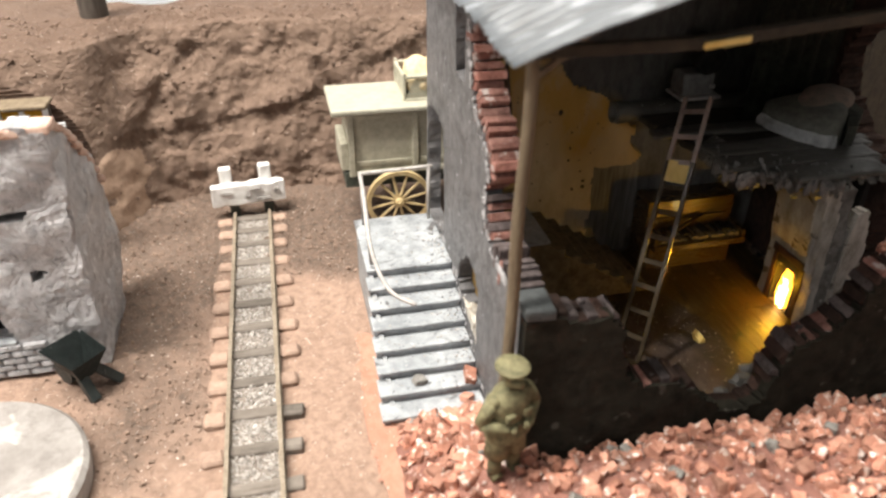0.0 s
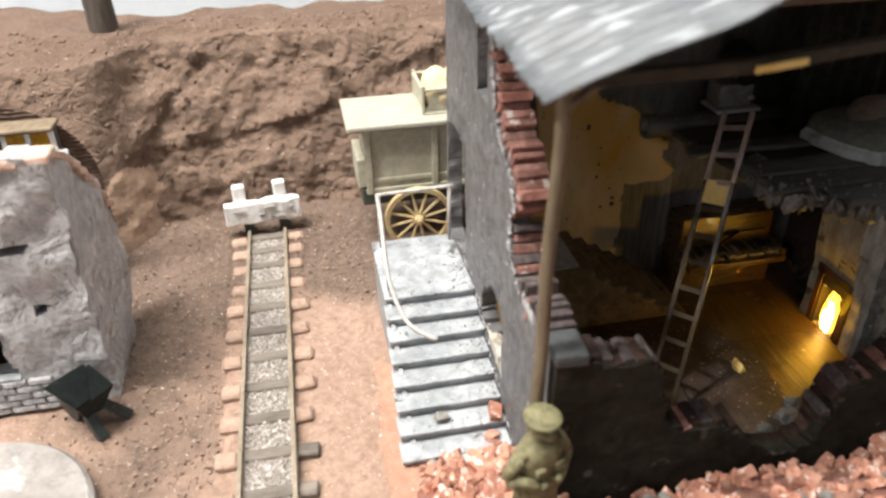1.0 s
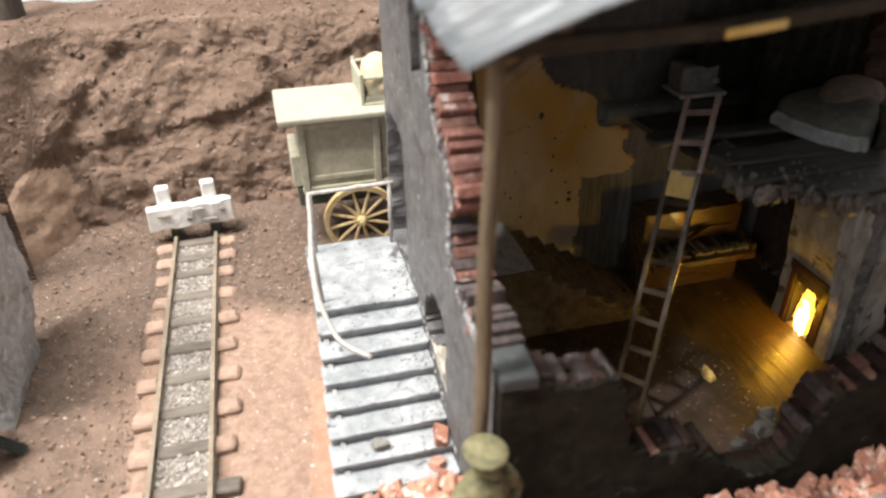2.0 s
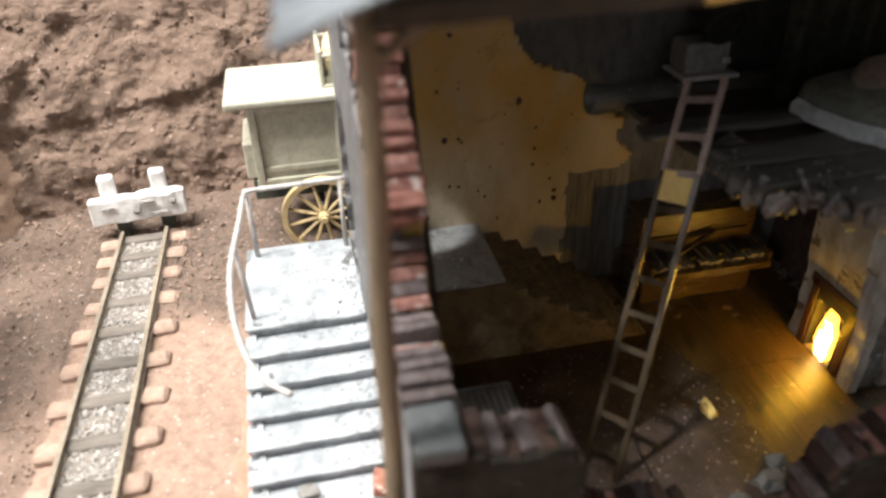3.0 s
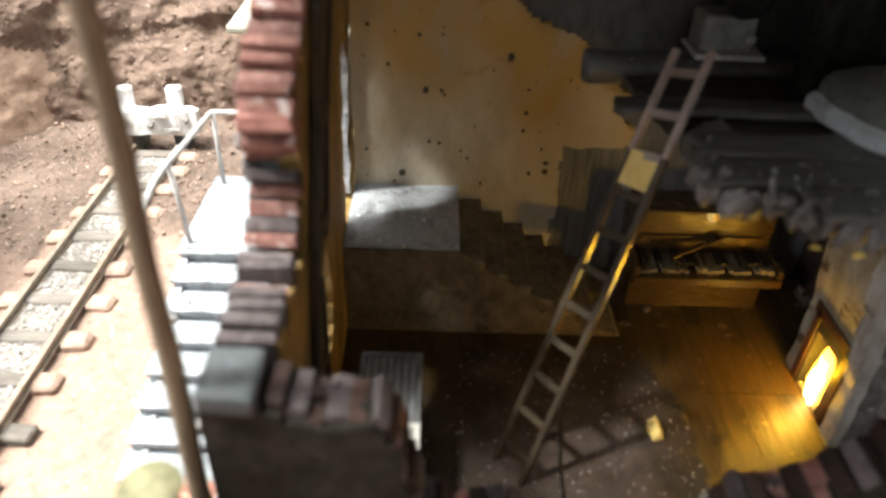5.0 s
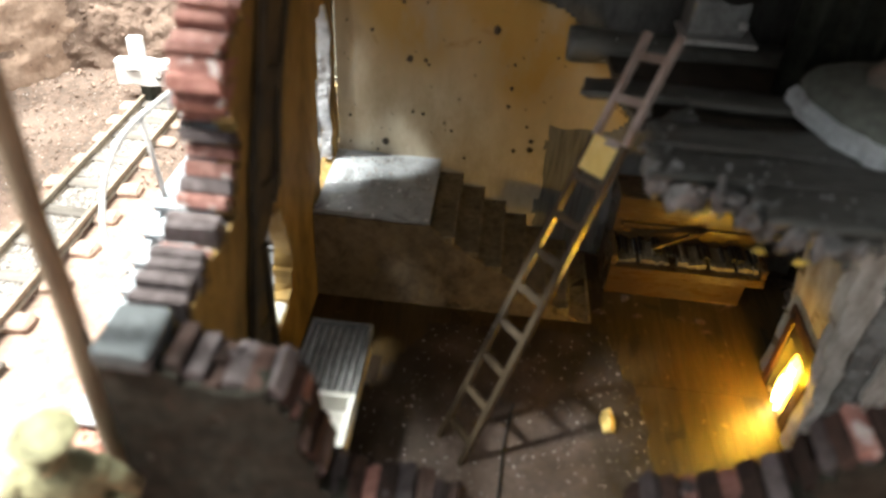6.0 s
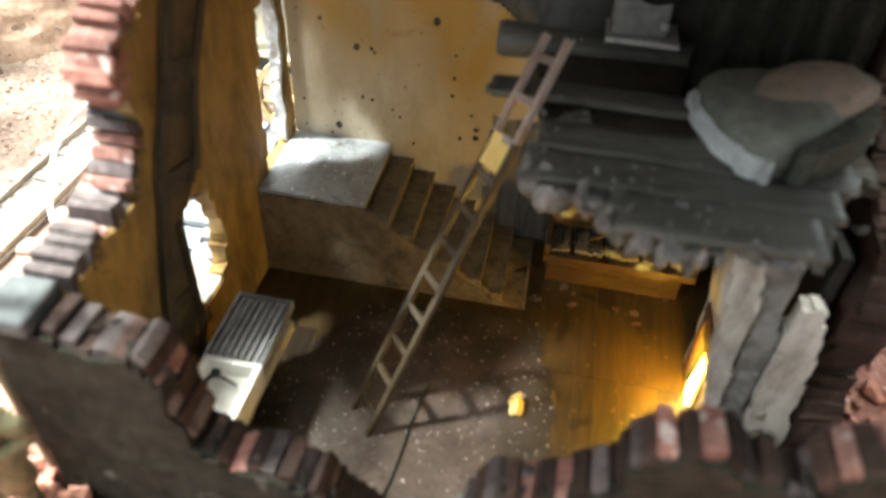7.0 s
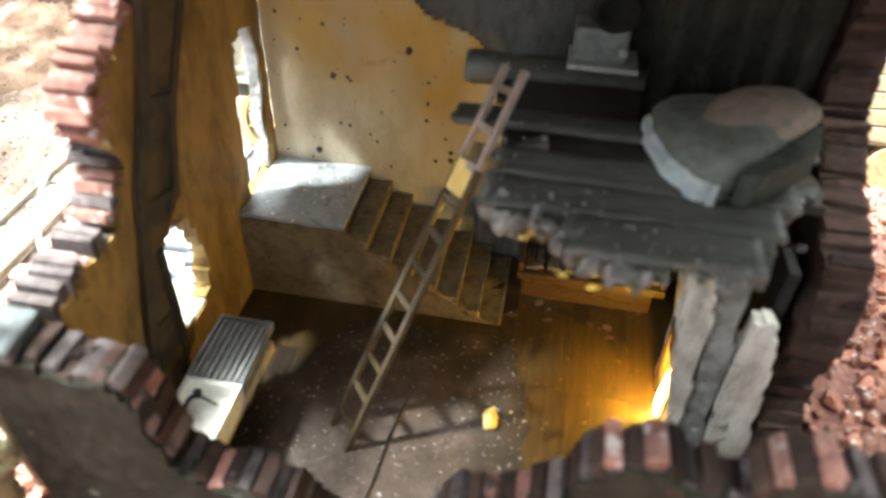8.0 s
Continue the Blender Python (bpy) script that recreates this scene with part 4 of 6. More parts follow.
# ---- the stairs outside ----
STEPS, RISE, RUN, FX0, FX1 = 8, 1.06 / 8, 1.85 / 7, 1.59, 2.765
STAIR_FOOT = 6.45


def step_height(y):
    """The height of the tread at this place along the outside stairs."""
    return (min(STEPS - 1, max(0, int((y - STAIR_FOOT) / RUN))) + 1) * RISE


stairs = thing("outside_stairs", (2.2, 8, 0), "worn grey stone stairs up to the side door", "stairs")
for k in range(STEPS):
    y, z = STAIR_FOOT + k * RUN, (k + 1) * RISE
    end = 9.74 if k == STEPS - 1 else y + RUN + 0.06
    bm = bmesh.new()
    skew = 0.10 * (1 - k / (STEPS - 1))
    box(bm, FX0 - skew, FX1, y, end, z - 0.05, z, 0.016)
    bmesh.ops.subdivide_edges(bm, edges=[e for e in bm.edges if abs(e.verts[0].co.x - e.verts[1].co.x) > 0.5], cuts=9)
    for v in bm.verts:
        front = max(0.0, 1 - (v.co.y - y) / 0.05)
        v.co += Vector((0, noise.noise((v.co.x * 5, k * 3.0, v.co.z * 3)) * 0.012, noise.noise((v.co.x * 4, k * 2.0, 5)) * 0.008 - 0.014 * front * max(0.0, noise.noise((v.co.x * 3, k * 4.0, 9)))))
    part("tread", bm, STEP, stairs)
    bm = bmesh.new()
    box(bm, FX0 - skew + 0.02, FX1 - 0.002, y + 0.035, end - 0.01, 0 if k < 1 else z - RISE - 0.01, z - 0.051)
    part("riser", bm, STEP_EDGE, stairs)
bm = bmesh.new()
prism(bm, [(6.5, 0), (9.72, 0), (9.72, 1.0), (8.36, 1.0), (6.5, 0.05)], "x", FX0 + 0.03, FX0 + 0.09)
part("stair_side", bm, STEP_EDGE, stairs)

railing = thing("stair_railing", (1.66, 8.5, 1.06), "pale bent pipe railing round the stair landing", "railing")
bm = bmesh.new()
top = 2.02
tube(bm, curve_pts([(2.76, 9.56, top - 0.1), (2.2, 9.57, top - 0.12), (1.76, 9.57, top - 0.13), (1.70, 9.5, top - 0.13), (1.67, 8.9, top - 0.1), (1.61, 8.15, top - 0.1), (1.60, 7.75, top - 0.26), (1.66, 7.45, 1.55), (1.78, 7.22, 1.40), (2.02, 7.02, 1.34)], 5), 0.027)
part("handrail", bm, PIPE, railing, smooth=True)
for a, b in (((1.72, 9.57, 1.05), (1.72, 9.56, top - 0.13)), ((2.70, 9.57, 1.05), (2.70, 9.56, top - 0.1)), ((1.68, 8.45, 1.05), (1.635, 8.42, top - 0.1))):
    bm = bmesh.new()
    rod(bm, a, b, 0.026, 0.026, 8)
    part("post", bm, PIPE, railing, smooth=True)

# ---- the railway ----
track = thing("railway_track", (0, 8, 0), "narrow-gauge track on half-buried sleepers", "railway track")
for x in (-0.3, 0.3):
    bm = bmesh.new()
    prism(bm, [(x - .04, .05), (x + .04, .05), (x + .04, .06), (x + .01, .07), (x + .01, .12), (x + .024, .13), (x + .024, .155), (x - .024, .155), (x - .024, .13), (x - .01, .12), (x - .01, .07), (x - .04, .06)], "y", 0.6, 12.1)
    part("rail", bm, RAIL, track, "rusty steel rail")
TIE_MID = chunk_mesh("sleeper", 0.62, 0.17, 0.1, TIE, 3, 0.03)
TIE_END = chunk_mesh("sleeper_end", 0.28, 0.23, 0.12, TIE_DUST, 4, 0.12, 0.3)
TIE_GREY = chunk_mesh("sleeper_end", 0.26, 0.19, 0.12, TIE, 6, 0.06)
rng = random.Random(2)
ty = 12.0
k = 0
while ty > 0.8:
    piece("sleeper", TIE_MID, track, 0, ty, 0.028, rz=rng.uniform(-.03, .03))
    for side in (-1, 1):
        m = TIE_GREY if (side == 1 and ty < 7.4) else TIE_END
        piece("sleeper_end", m, track, side * (0.43 + rng.uniform(-.04, .05)), ty + rng.uniform(-.02, .02), rng.uniform(-0.015, 0.015), rz=rng.uniform(-.12, .12))
    k += 1
    ty -= 0.585 if k > 2 else 0.46
GRIT = [chunk_mesh("ballast_stone", 0.05, 0.045, 0.04, BALLAST, 50 + k, 0.35) for k in range(5)]


bm = bmesh.new()
box(bm, -0.262, 0.262, 2.6, 11.95, -0.03, 0.034)
bmesh.ops.subdivide_edges(bm, edges=[e for e in bm.edges if abs(e.verts[0].co.y - e.verts[1].co.y) > 0.5], cuts=120)
for v in bm.verts:
    v.co.z += noise.noise((v.co.x * 9, v.co.y * 6, 3)) * 0.012
part("ballast_bed", bm, BALLAST_BED, track, "packed pale ballast")
grit = []
for k in range(7500):
    grit.append((rng.uniform(-0.27, 0.27), rng.uniform(3.0, 11.9), rng.uniform(0.03, 0.052), rng.uniform(0.2, 0.5) if k % 7 else rng.uniform(0.5, 0.85), k))
tagged(scatter("ballast", grit, GRIT, BALLAST), "pale gravel ballast between the rails", "ballast", kind="stuff")

buffer = thing("buffer_stop", (0, 12.2, 0), "white-painted timber buffer stop at the track's end", "buffer stop")
TURN5 = pose(0, 12.25, 0, 0, 0, 5) @ pose(0, -12.25, 0)
bm = bmesh.new()
box(bm, -0.67, 0.62, 12.16, 12.36, 0.27, 0.64, 0.025)
bmesh.ops.subdivide_edges(bm, edges=[e for e in bm.edges if abs(e.verts[0].co.x - e.verts[1].co.x) > 0.5], cuts=12)
for v in bm.verts:
    v.co += Vector((noise.noise(v.co * 7) * 0.02, noise.noise(v.co * 5) * 0.04, noise.noise(v.co * 6 + Vector((4, 0, 0))) * 0.04))
bmesh.ops.transform(bm, verts=bm.verts, matrix=TURN5)
part("beam", bm, WHITE, buffer, "chipped white beam")
for k, (x, z, w, h) in enumerate(((-0.05, 0.44, 0.05, 0.10), (0.24, 0.36, 0.12, 0.035), (-0.42, 0.52, 0.09, 0.03), (0.45, 0.5, 0.04, 0.07), (0.08, 0.56, 0.10, 0.03))):
    bm = bmesh.new()
    blob(bm, (x, 12.15, z), w, 0.035, h * 0.6, 2, 0.9, k * 3.3)
    bmesh.ops.transform(bm, verts=bm.verts, matrix=TURN5)
    part("paint_chip", bm, DISC, buffer, "grey patch where paint has chipped off")
for x in (-0.38, 0.3):
    bm = bmesh.new()
    box(bm, x - 0.11, x + 0.10, 12.3, 12.46, 0.5, 0.92, 0.03, TURN5)
    part("buffer_block", bm, WHITE, buffer)
for x in (-0.3, 0.3):
    bm = bmesh.new()
    box(bm, x - 0.08, x + 0.08, 12.22, 12.6, 0.0, 0.3, 0.02, TURN5)
    part("foot", bm, WAGON_DARK, buffer, "dark timber foot")

# ---- the wagon behind the stairs ----
wagon = thing("covered_wagon", (3.0, 11.8, 0), "olive-beige covered army wagon with a loaded roof basket", "wagon")
bm = bmesh.new()
box(bm, 1.74, 4.4, 11.42, 12.5, 1.02, 2.1, 0.01)
part("body", bm, WAGON, wagon)
bm = bmesh.new()
box(bm, 1.47, 4.6, 11.26, 12.62, 2.1, 2.2, 0.03)
part("roof", bm, WAGON_ROOF, wagon, "pale flat roof with a rolled edge", smooth=False)
for x in (1.78, 2.86, 3.95):
    bm = bmesh.new()
    box(bm, x - 0.05, x + 0.05, 11.36, 11.42, 0.98, 2.1, 0.012)
    part("side_post", bm, WAGON, wagon)
for z, y0 in ((1.03, 11.37), (1.2, 11.395), (2.03, 11.37)):
    bm = bmesh.new()
    box(bm, 1.72, 4.4, y0, 11.421, z - 0.04, z + 0.04, 0.01)
    part("side_rail", bm, WAGON, wagon)
bm = bmesh.new()
box(bm, 1.60, 1.74, 11.5, 12.4, 1.05, 1.55, 0.02)
part("tail_box", bm, WAGON, wagon)
bm = bmesh.new()
box(bm, 1.66, 4.3, 11.5, 12.4, 0.72, 1.02, 0.02)
rod(bm, (2.52, 11.1, 0.56), (2.52, 12.7, 0.56), 0.05)
part("chassis", bm, WAGON_DARK, wagon, "dark green chassis")


def wheel(cx, cy, cz, r):
    """A spoked wooden wheel that stands in the x-z plane."""
    bm = bmesh.new()
    n = 40
    for (ra, rb, ya, yb) in ((r, r - 0.075, -0.05, 0.05),):
        ring = []
        for i in range(n):
            a = 2 * math.pi * i / n
            ring.append([bm.verts.new((cx + q * math.cos(a), cy + y, cz + q * math.sin(a))) for q, y in ((ra, ya), (ra, yb), (rb, yb), (rb, ya))])
        for i in range(n):
            a, b = ring[i], ring[(i + 1) % n]
            for j in range(4):
                bm.faces.new((a[j], a[(j + 1) % 4], b[(j + 1) % 4], b[j]))
    w = part("wheel", bm, WHEEL, wagon, "ochre wooden spoked wheel")
    for i in range(12):
        a = 2 * math.pi * (i + 0.4) / 12
        bm = bmesh.new()
        rod(bm, (cx + 0.05 * math.cos(a), cy - 0.02, cz + 0.05 * math.sin(a)), (cx + (r - 0.06) * math.cos(a), cy - 0.01, cz + (r - 0.06) * math.sin(a)), 0.030, 0.022, 7)
        part("spoke", bm, WHEEL, w)
    bm = bmesh.new()
    rod(bm, (cx, cy - 0.13, cz), (cx, cy + 0.1, cz), 0.065, 0.085, 14)
    rod(bm, (cx, cy - 0.17, cz), (cx, cy - 0.12, cz), 0.04, 0.045, 12)
    part("hub", bm, WHEEL, w)


wheel(2.52, 11.18, 0.56, 0.56)
wheel(4.15, 11.18, 0.50, 0.50)
bm = bmesh.new()
BX0, BX1, BY0, BY1, BZ = 2.72, 3.9, 11.55, 12.42, 2.2
for i in range(34):
    x = BX0 - 0.16 + (BX1 - BX0 - 0.05) * i / 33
    for xa, xb in ((x, x + 0.2), (x + 0.2, x)):
        if BX0 <= min(xa, xb):
            rod(bm, (xa, BY0, BZ), (xb, BY0, BZ + 0.4), 0.0075, n=4)
for z in (BZ + 0.015, BZ + 0.4):
    for a, b in (((BX0, BY0), (BX1, BY0)), ((BX1, BY0), (BX1, BY1)), ((BX1, BY1), (BX0, BY1)), ((BX0, BY1), (BX0, BY0))):
        rod(bm, (*a, z), (*b, z), 0.03, n=6)
for x, y in ((BX0, BY0), (BX1, BY0), (BX1, BY1), (BX0, BY1)):
    rod(bm, (x, y, BZ), (x, y, BZ + 0.46), 0.03, n=6)
for y in (BY0 + 0.02, BY1 - 0.02):
    box(bm, BX0, BX1, y - 0.006, y + 0.006, BZ + 0.05, BZ + 0.12)
box(bm, BX0 - 0.006, BX0 + 0.006, BY0, BY1, BZ + 0.02, BZ + 0.38)
part("roof_basket", bm, WAGON, wagon, "lattice luggage basket on the roof")
for x, y, s in ((3.0, 11.95, 0), (3.35, 12.0, 1), (3.65, 11.95, 2)):
    bm = bmesh.new()
    blob(bm, (x, y, BZ + 0.28), 0.27, 0.38, 0.33, 3, 0.25, s)
    solo("sack", bm, SACK, (x, y, BZ), "plump yellow-tan sack in the roof basket", "sack", "sacks in the basket", smooth=True)

# ---- the ruined building across the track ----
ruin = thing("ruined_house", (-3.2, 8.8, 0), "ruined grey rendered house, broken off in front", "ruined house")
RW = [(8.45, 0), (8.45, 3.3), (8.75, 3.28), (9.2, 3.05), (9.7, 2.65), (10.1, 2.15), (10.4, 1.55), (10.25, 0.8), (9.95, 0.3), (9.85, 0)]
part("side_wall", ragged("x", -2.16, -1.86, RW, [], 0.06, 0.7, 0.09, 21), RUIN, ruin)
FWIN = [(-3.5, 0.55), (-3.5, 1.18), (-2.95, 1.18), (-2.9, 0.55)]
FGAP = [(-2.75, 2.22), (-2.7, 2.36), (-2.3, 2.32), (-2.36, 2.2)]
DOT = [(-2.47, 1.40), (-2.45, 1.52), (-2.30, 1.50), (-2.32, 1.40)]
part("front_wall", ragged("y", 8.42, 8.72, [(-6, 0), (-6, 3.2), (-3.6, 3.34), (-2.9, 3.22), (-2.2, 3.34), (-1.86, 3.32), (-1.86, 0)], [FWIN, FGAP, DOT], 0.06, 0.5, 0.08, 22), RUIN, ruin)
# near-black board behind the openings stands for the shade inside
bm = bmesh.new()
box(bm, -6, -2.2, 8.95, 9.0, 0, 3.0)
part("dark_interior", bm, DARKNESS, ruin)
for z0, z1, x0, x1 in ((0.5, 0.56, -3.56, -2.86), (1.17, 1.23, -3.56, -2.9)):
    bm = bmesh.new()
    box(bm, x0, x1, 8.36, 8.5, z0, z1, 0.012)
    part("window_surround", bm, STEP, ruin, "pale window surround")
TOPB = chunk_mesh("brick", 0.30, 0.34, 0.1, RUIN_TOP, 12, 0.08)
for k in range(12):
    piece("brick", TOPB, ruin, -1.95 - k * 0.31, 8.57, 3.30 + 0.05 * noise.noise((k * 1.3, 0, 0)), rz=0.05 * math.sin(k * 3))
for k in range(9):
    y = 8.9 + k * 0.17
    piece("brick", TOPB, ruin, -2.0, y, max(0.2, 3.25 - (y - 8.6) ** 1.6 * 0.62), rx=-0.5)
GREYB = chunk_mesh("brick", 0.28, 0.1, 0.085, RUIN, 14, 0.1)
for r in range(5):
    for k in range(7):
        piece("brick", GREYB, ruin, -4.4 + k * 0.29 + (r % 2) * 0.14, 8.40, 0.07 + r * 0.1, rz=0.03 * math.sin(k * 2 + r))

hut = thing("dugout_shelter", (-3.4, 11.6, 0), "dugout shelter with an arched front of brown ribbed sheet", "shelter")
HX, HZ, HR, HY = -3.42, 1.68, 1.2, 11.5
bm = bmesh.new()
zs = spread(-0.1, HZ + HR - 0.01, 0.0125)
rows = []
for z in zs:
    half = HR if z < HZ else math.sqrt(max(HR * HR - (z - HZ) ** 2, 0.001))
    dy = 0.009 * math.sin(z * 2 * math.pi / 0.0625)
    rows.append([bm.verts.new((HX + half * f / 6, HY + dy + 0.012 * noise.noise((f, z * 2, 1)), z + 0.012 * noise.noise((f * 0.6, z * 3, 5)))) for f in range(-6, 7)])
for a, b in zip(rows, rows[1:]):
    for i in range(12):
        bm.faces.new((a[i], a[i + 1], b[i + 1], b[i]))
bmesh.ops.solidify(bm, geom=bm.faces[:], thickness=0.05)
part("front_sheet", bm, RUST_ROOF, hut, "brown ribbed sheet front")
DX1, DZ, DY = -2.58, 2.40, 11.1
bm = bmesh.new()
box(bm, DX1 - 0.86, DX1 - 0.04, DY + 0.03, HY - 0.03, DZ - 0.2, DZ + 0.22, 0.01)
part("window_box", bm, POST, hut)
bm = bmesh.new()
box(bm, DX1 - 0.95, DX1 + 0.02, DY - 0.06, HY - 0.02, DZ + 0.225, DZ + 0.285, 0.02)
part("canopy", bm, POLE, hut, "pale timber canopy over the window")
for k in range(2):
    x = DX1 - 0.17 - k * 0.31
    bm = bmesh.new()
    box(bm, x - 0.12, x + 0.12, DY + 0.005, DY + 0.028, DZ, DZ + 0.22)
    part("window_pane", bm, AMBER, hut, "amber window pane")
for k in range(3):
    x = DX1 - 0.02 - k * 0.31
    bm = bmesh.new()
    box(bm, x - 0.035, x + 0.035, DY - 0.02, DY + 0.028, DZ - 0.02, DZ + 0.222, 0.01)
    part("window_post", bm, WHITE, hut, "white window post")
bm = bmesh.new()
box(bm, DX1 - 0.9, DX1 + 0.02, DY - 0.05, DY + 0.028, DZ - 0.08, DZ - 0.022, 0.01)
part("window_sill", bm, WHITE, hut, "white window sill")

# ---- wheelbarrow and stone disc ----
barrow = thing("wheelbarrow", (-2.05, 8.0, 0), "dark green steel wheelbarrow tipped on the soil", "wheelbarrow")
bm = bmesh.new()
top = [(-2.53, 8.06), (-2.13, 8.46), (-1.72, 7.95), (-2.05, 7.58)]
bot = [(-2.25, 7.98), (-2.1, 8.15), (-1.92, 7.93), (-2.06, 7.78)]
tv = [bm.verts.new((x, y, 0.60)) for x, y in top]
tb = [bm.verts.new((x, y, 0.26)) for x, y in bot]
for i in range(4):
    j = (i + 1) % 4
    bm.faces.new((tv[i], tv[j], tb[j], tb[i]))
bm.faces.new(tb)
bmesh.ops.solidify(bm, geom=bm.faces[:], thickness=0.03)
part("tray", bm, STEEL, barrow)
for a, b in (((-2.06, 7.84, 0.3), (-1.93, 7.70, 0.0)), ((-1.92, 8.0, 0.3), (-1.69, 8.06, 0.0))):
    bm = bmesh.new()
    plank(bm, Vector(a), Vector(b), 0.12, 0.09, Vector((1, 1, 0)))
    part("leg", bm, STEEL, barrow)
bm = bmesh.new()
rod(bm, (-2.36, 8.12, 0.18), (-2.26, 8.22, 0.18), 0.18, 0.18, 18)
part("wheel", bm, STEEL, barrow)

bm = bmesh.new()
lathe(bm, (-3.05, 6.3, -0.02), [(1.30, 0), (1.32, 0.1), (1.32, 0.27), (1.27, 0.32), (0.9, 0.33), (0.3, 0.335)], 56)
solo("stone_disc", bm, DISC, (-3.05, 6.3, 0), "large round pale stone slab lying on the ground", "stone slab", smooth=False)

# ---- the little figure ----
bm = bmesh.new()
for s in (-1, 1):
    # boots, breeches that bulge over them
    rod(bm, (s * 0.15, -0.06, 0.0), (s * 0.15, 0.10, 0.05), 0.085, 0.07, 10)
    rod(bm, (s * 0.15, 0.03, 0.0), (s * 0.14, 0.02, 0.42), 0.085, 0.105, 12, 0.02)
    rod(bm, (s * 0.14, 0.02, 0.40), (s * 0.11, 0.0, 0.86), 0.165, 0.15, 12, 0.02)
    # arms, hands drawn together at the belt
    rod(bm, (s * 0.25, 0.0, 1.34), (s * 0.42, 0.02, 1.04), 0.10, 0.085, 10, 0.01)
    rod(bm, (s * 0.42, 0.02, 1.04), (s * 0.14, -0.22, 0.98), 0.085, 0.065, 10, 0.01)
    blob(bm, (s * 0.10, -0.24, 0.98), 0.06, 0.05, 0.055, 2, 0.2, s)
    # pockets and shoulders
    box(bm, s * 0.13 - 0.065, s * 0.13 + 0.065, -0.235, -0.17, 1.10, 1.22, 0.015)
    blob(bm, (s * 0.23, 0.0, 1.36), 0.115, 0.115, 0.09, 2, 0.1, s)
lathe(bm, (0, 0, 0.70), [(0.29, 0), (0.31, 0.05), (0.25, 0.24), (0.24, 0.30), (0.27, 0.46), (0.29, 0.60), (0.24, 0.72), (0.12, 0.78), (0.095, 0.84)], 18, 1.05, 0.72, 0.02)
lathe(bm, (0, 0, 0.93), [(0.255, 0), (0.27, 0.01), (0.27, 0.06), (0.255, 0.07)], 18, 1.05, 0.74)
blob(bm, (0, -0.01, 1.60), 0.105, 0.12, 0.14, 2, 0.08)
lathe(bm, (0, -0.01, 1.64), [(0.125, 0), (0.13, 0.06), (0.20, 0.12), (0.215, 0.15), (0.20, 0.17), (0.06, 0.185)], 20, 1.0, 1.05)
rod(bm, (0, -0.08, 1.645), (0, -0.20, 1.62), 0.10, 0.05, 12)
bmesh.ops.transform(bm, verts=bm.verts, matrix=pose(2.565, 5.1, 0.50, 0, 0, 20) @ Matrix.Scale(0.79, 4))
solo("toy_figure", bm, UNIFORM, (2.555, 5.08, 0.55), "khaki painted toy figure with a flat round cap", "figurine", smooth=True)

# ---- inside: landing and inner stairs ----
inner = thing("inner_stairs", (4.5, 9, 0), "brown inner stairs down from the lit door landing", "stairs")
bm = bmesh.new()
box(bm, X1 + 0.003, 4.25, 8.46, BACK - 0.004, 1.05, 1.09)
bmesh.ops.subdivide_edges(bm, edges=bm.edges[:], cuts=10, use_grid_fill=True)
for v in bm.verts:
    v.co.z += noise.noise(v.co * 5) * 0.014 + (noise.noise(v.co * 14) * 0.012 if v.co.y < 8.5 else 0)
part("landing", bm, LANDING, inner, "pale grey landing slab strewn with white grit")
bm = bmesh.new()
prism(bm, [(X1 + 0.004, 0.0), (X1 + 0.004, 1.045), (4.23, 1.045), (4.45, 0.86), (5.8, 0.05), (5.96, 0.03), (5.96, 0.0)], "y", 8.44, 8.5)
part("stair_side", bm, BROWN_WALL, inner, "smoke-brown side")
for k in range(7):
    x, z = 4.25 + k * 0.244, 1.09 - (k + 1) * 0.15
    bm = bmesh.new()
    box(bm, x, x + 0.25, 8.455, BACK - 0.005, 0.0, z, 0.012)
    bmesh.ops.subdivide_edges(bm, edges=[e for e in bm.edges if abs(e.verts[0].co.y - e.verts[1].co.y) > 0.5], cuts=6)
    for v in bm.verts:
        v.co.z -= 0.018 * abs(noise.noise((v.co.x * 4, v.co.y * 5, k))) if v.co.z > 0.02 else 0
    step = part("step", bm, TREAD, inner)
    bm = bmesh.new()
    box(bm, x + 0.228, x + 0.258, 8.442, BACK - 0.006, z - 0.010, z + 0.008, 0.008)
    part("nosing", bm, NOSING, step, "worn pale nosing")
bm = bmesh.new()
box(bm, X1 + 0.005, 4.24, 8.503, BACK - 0.006, 0.0, 1.045)
part("core", bm, BROWN_WALL, inner)

# ---- ladder ----
ladder = thing("ladder", (4.57, 6.48, 0.03), "brown wooden ladder, its top coloured as lit, against the floor", "ladder")
A0, A1 = Vector((4.574, 6.805, 0.03)), Vector((4.774, 6.559, 0.03))
B0, B1 = Vector((5.80, 8.20, 3.2)), Vector((5.969, 7.914, 3.3))
out = (B0 - A0).cross(A1 - A0).normalized()


# light on the upper quarter is put in by the paler wood
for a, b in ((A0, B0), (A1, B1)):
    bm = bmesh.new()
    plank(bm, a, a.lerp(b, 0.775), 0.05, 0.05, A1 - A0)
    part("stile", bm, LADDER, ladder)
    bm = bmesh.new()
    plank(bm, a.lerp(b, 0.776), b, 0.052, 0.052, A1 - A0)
    part("stile", bm, LADDER_TOP, ladder, "upper stile in the paler, lit tone")
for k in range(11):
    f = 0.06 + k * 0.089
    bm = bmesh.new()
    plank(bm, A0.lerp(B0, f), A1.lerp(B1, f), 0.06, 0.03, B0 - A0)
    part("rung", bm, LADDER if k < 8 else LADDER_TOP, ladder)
bm = bmesh.new()
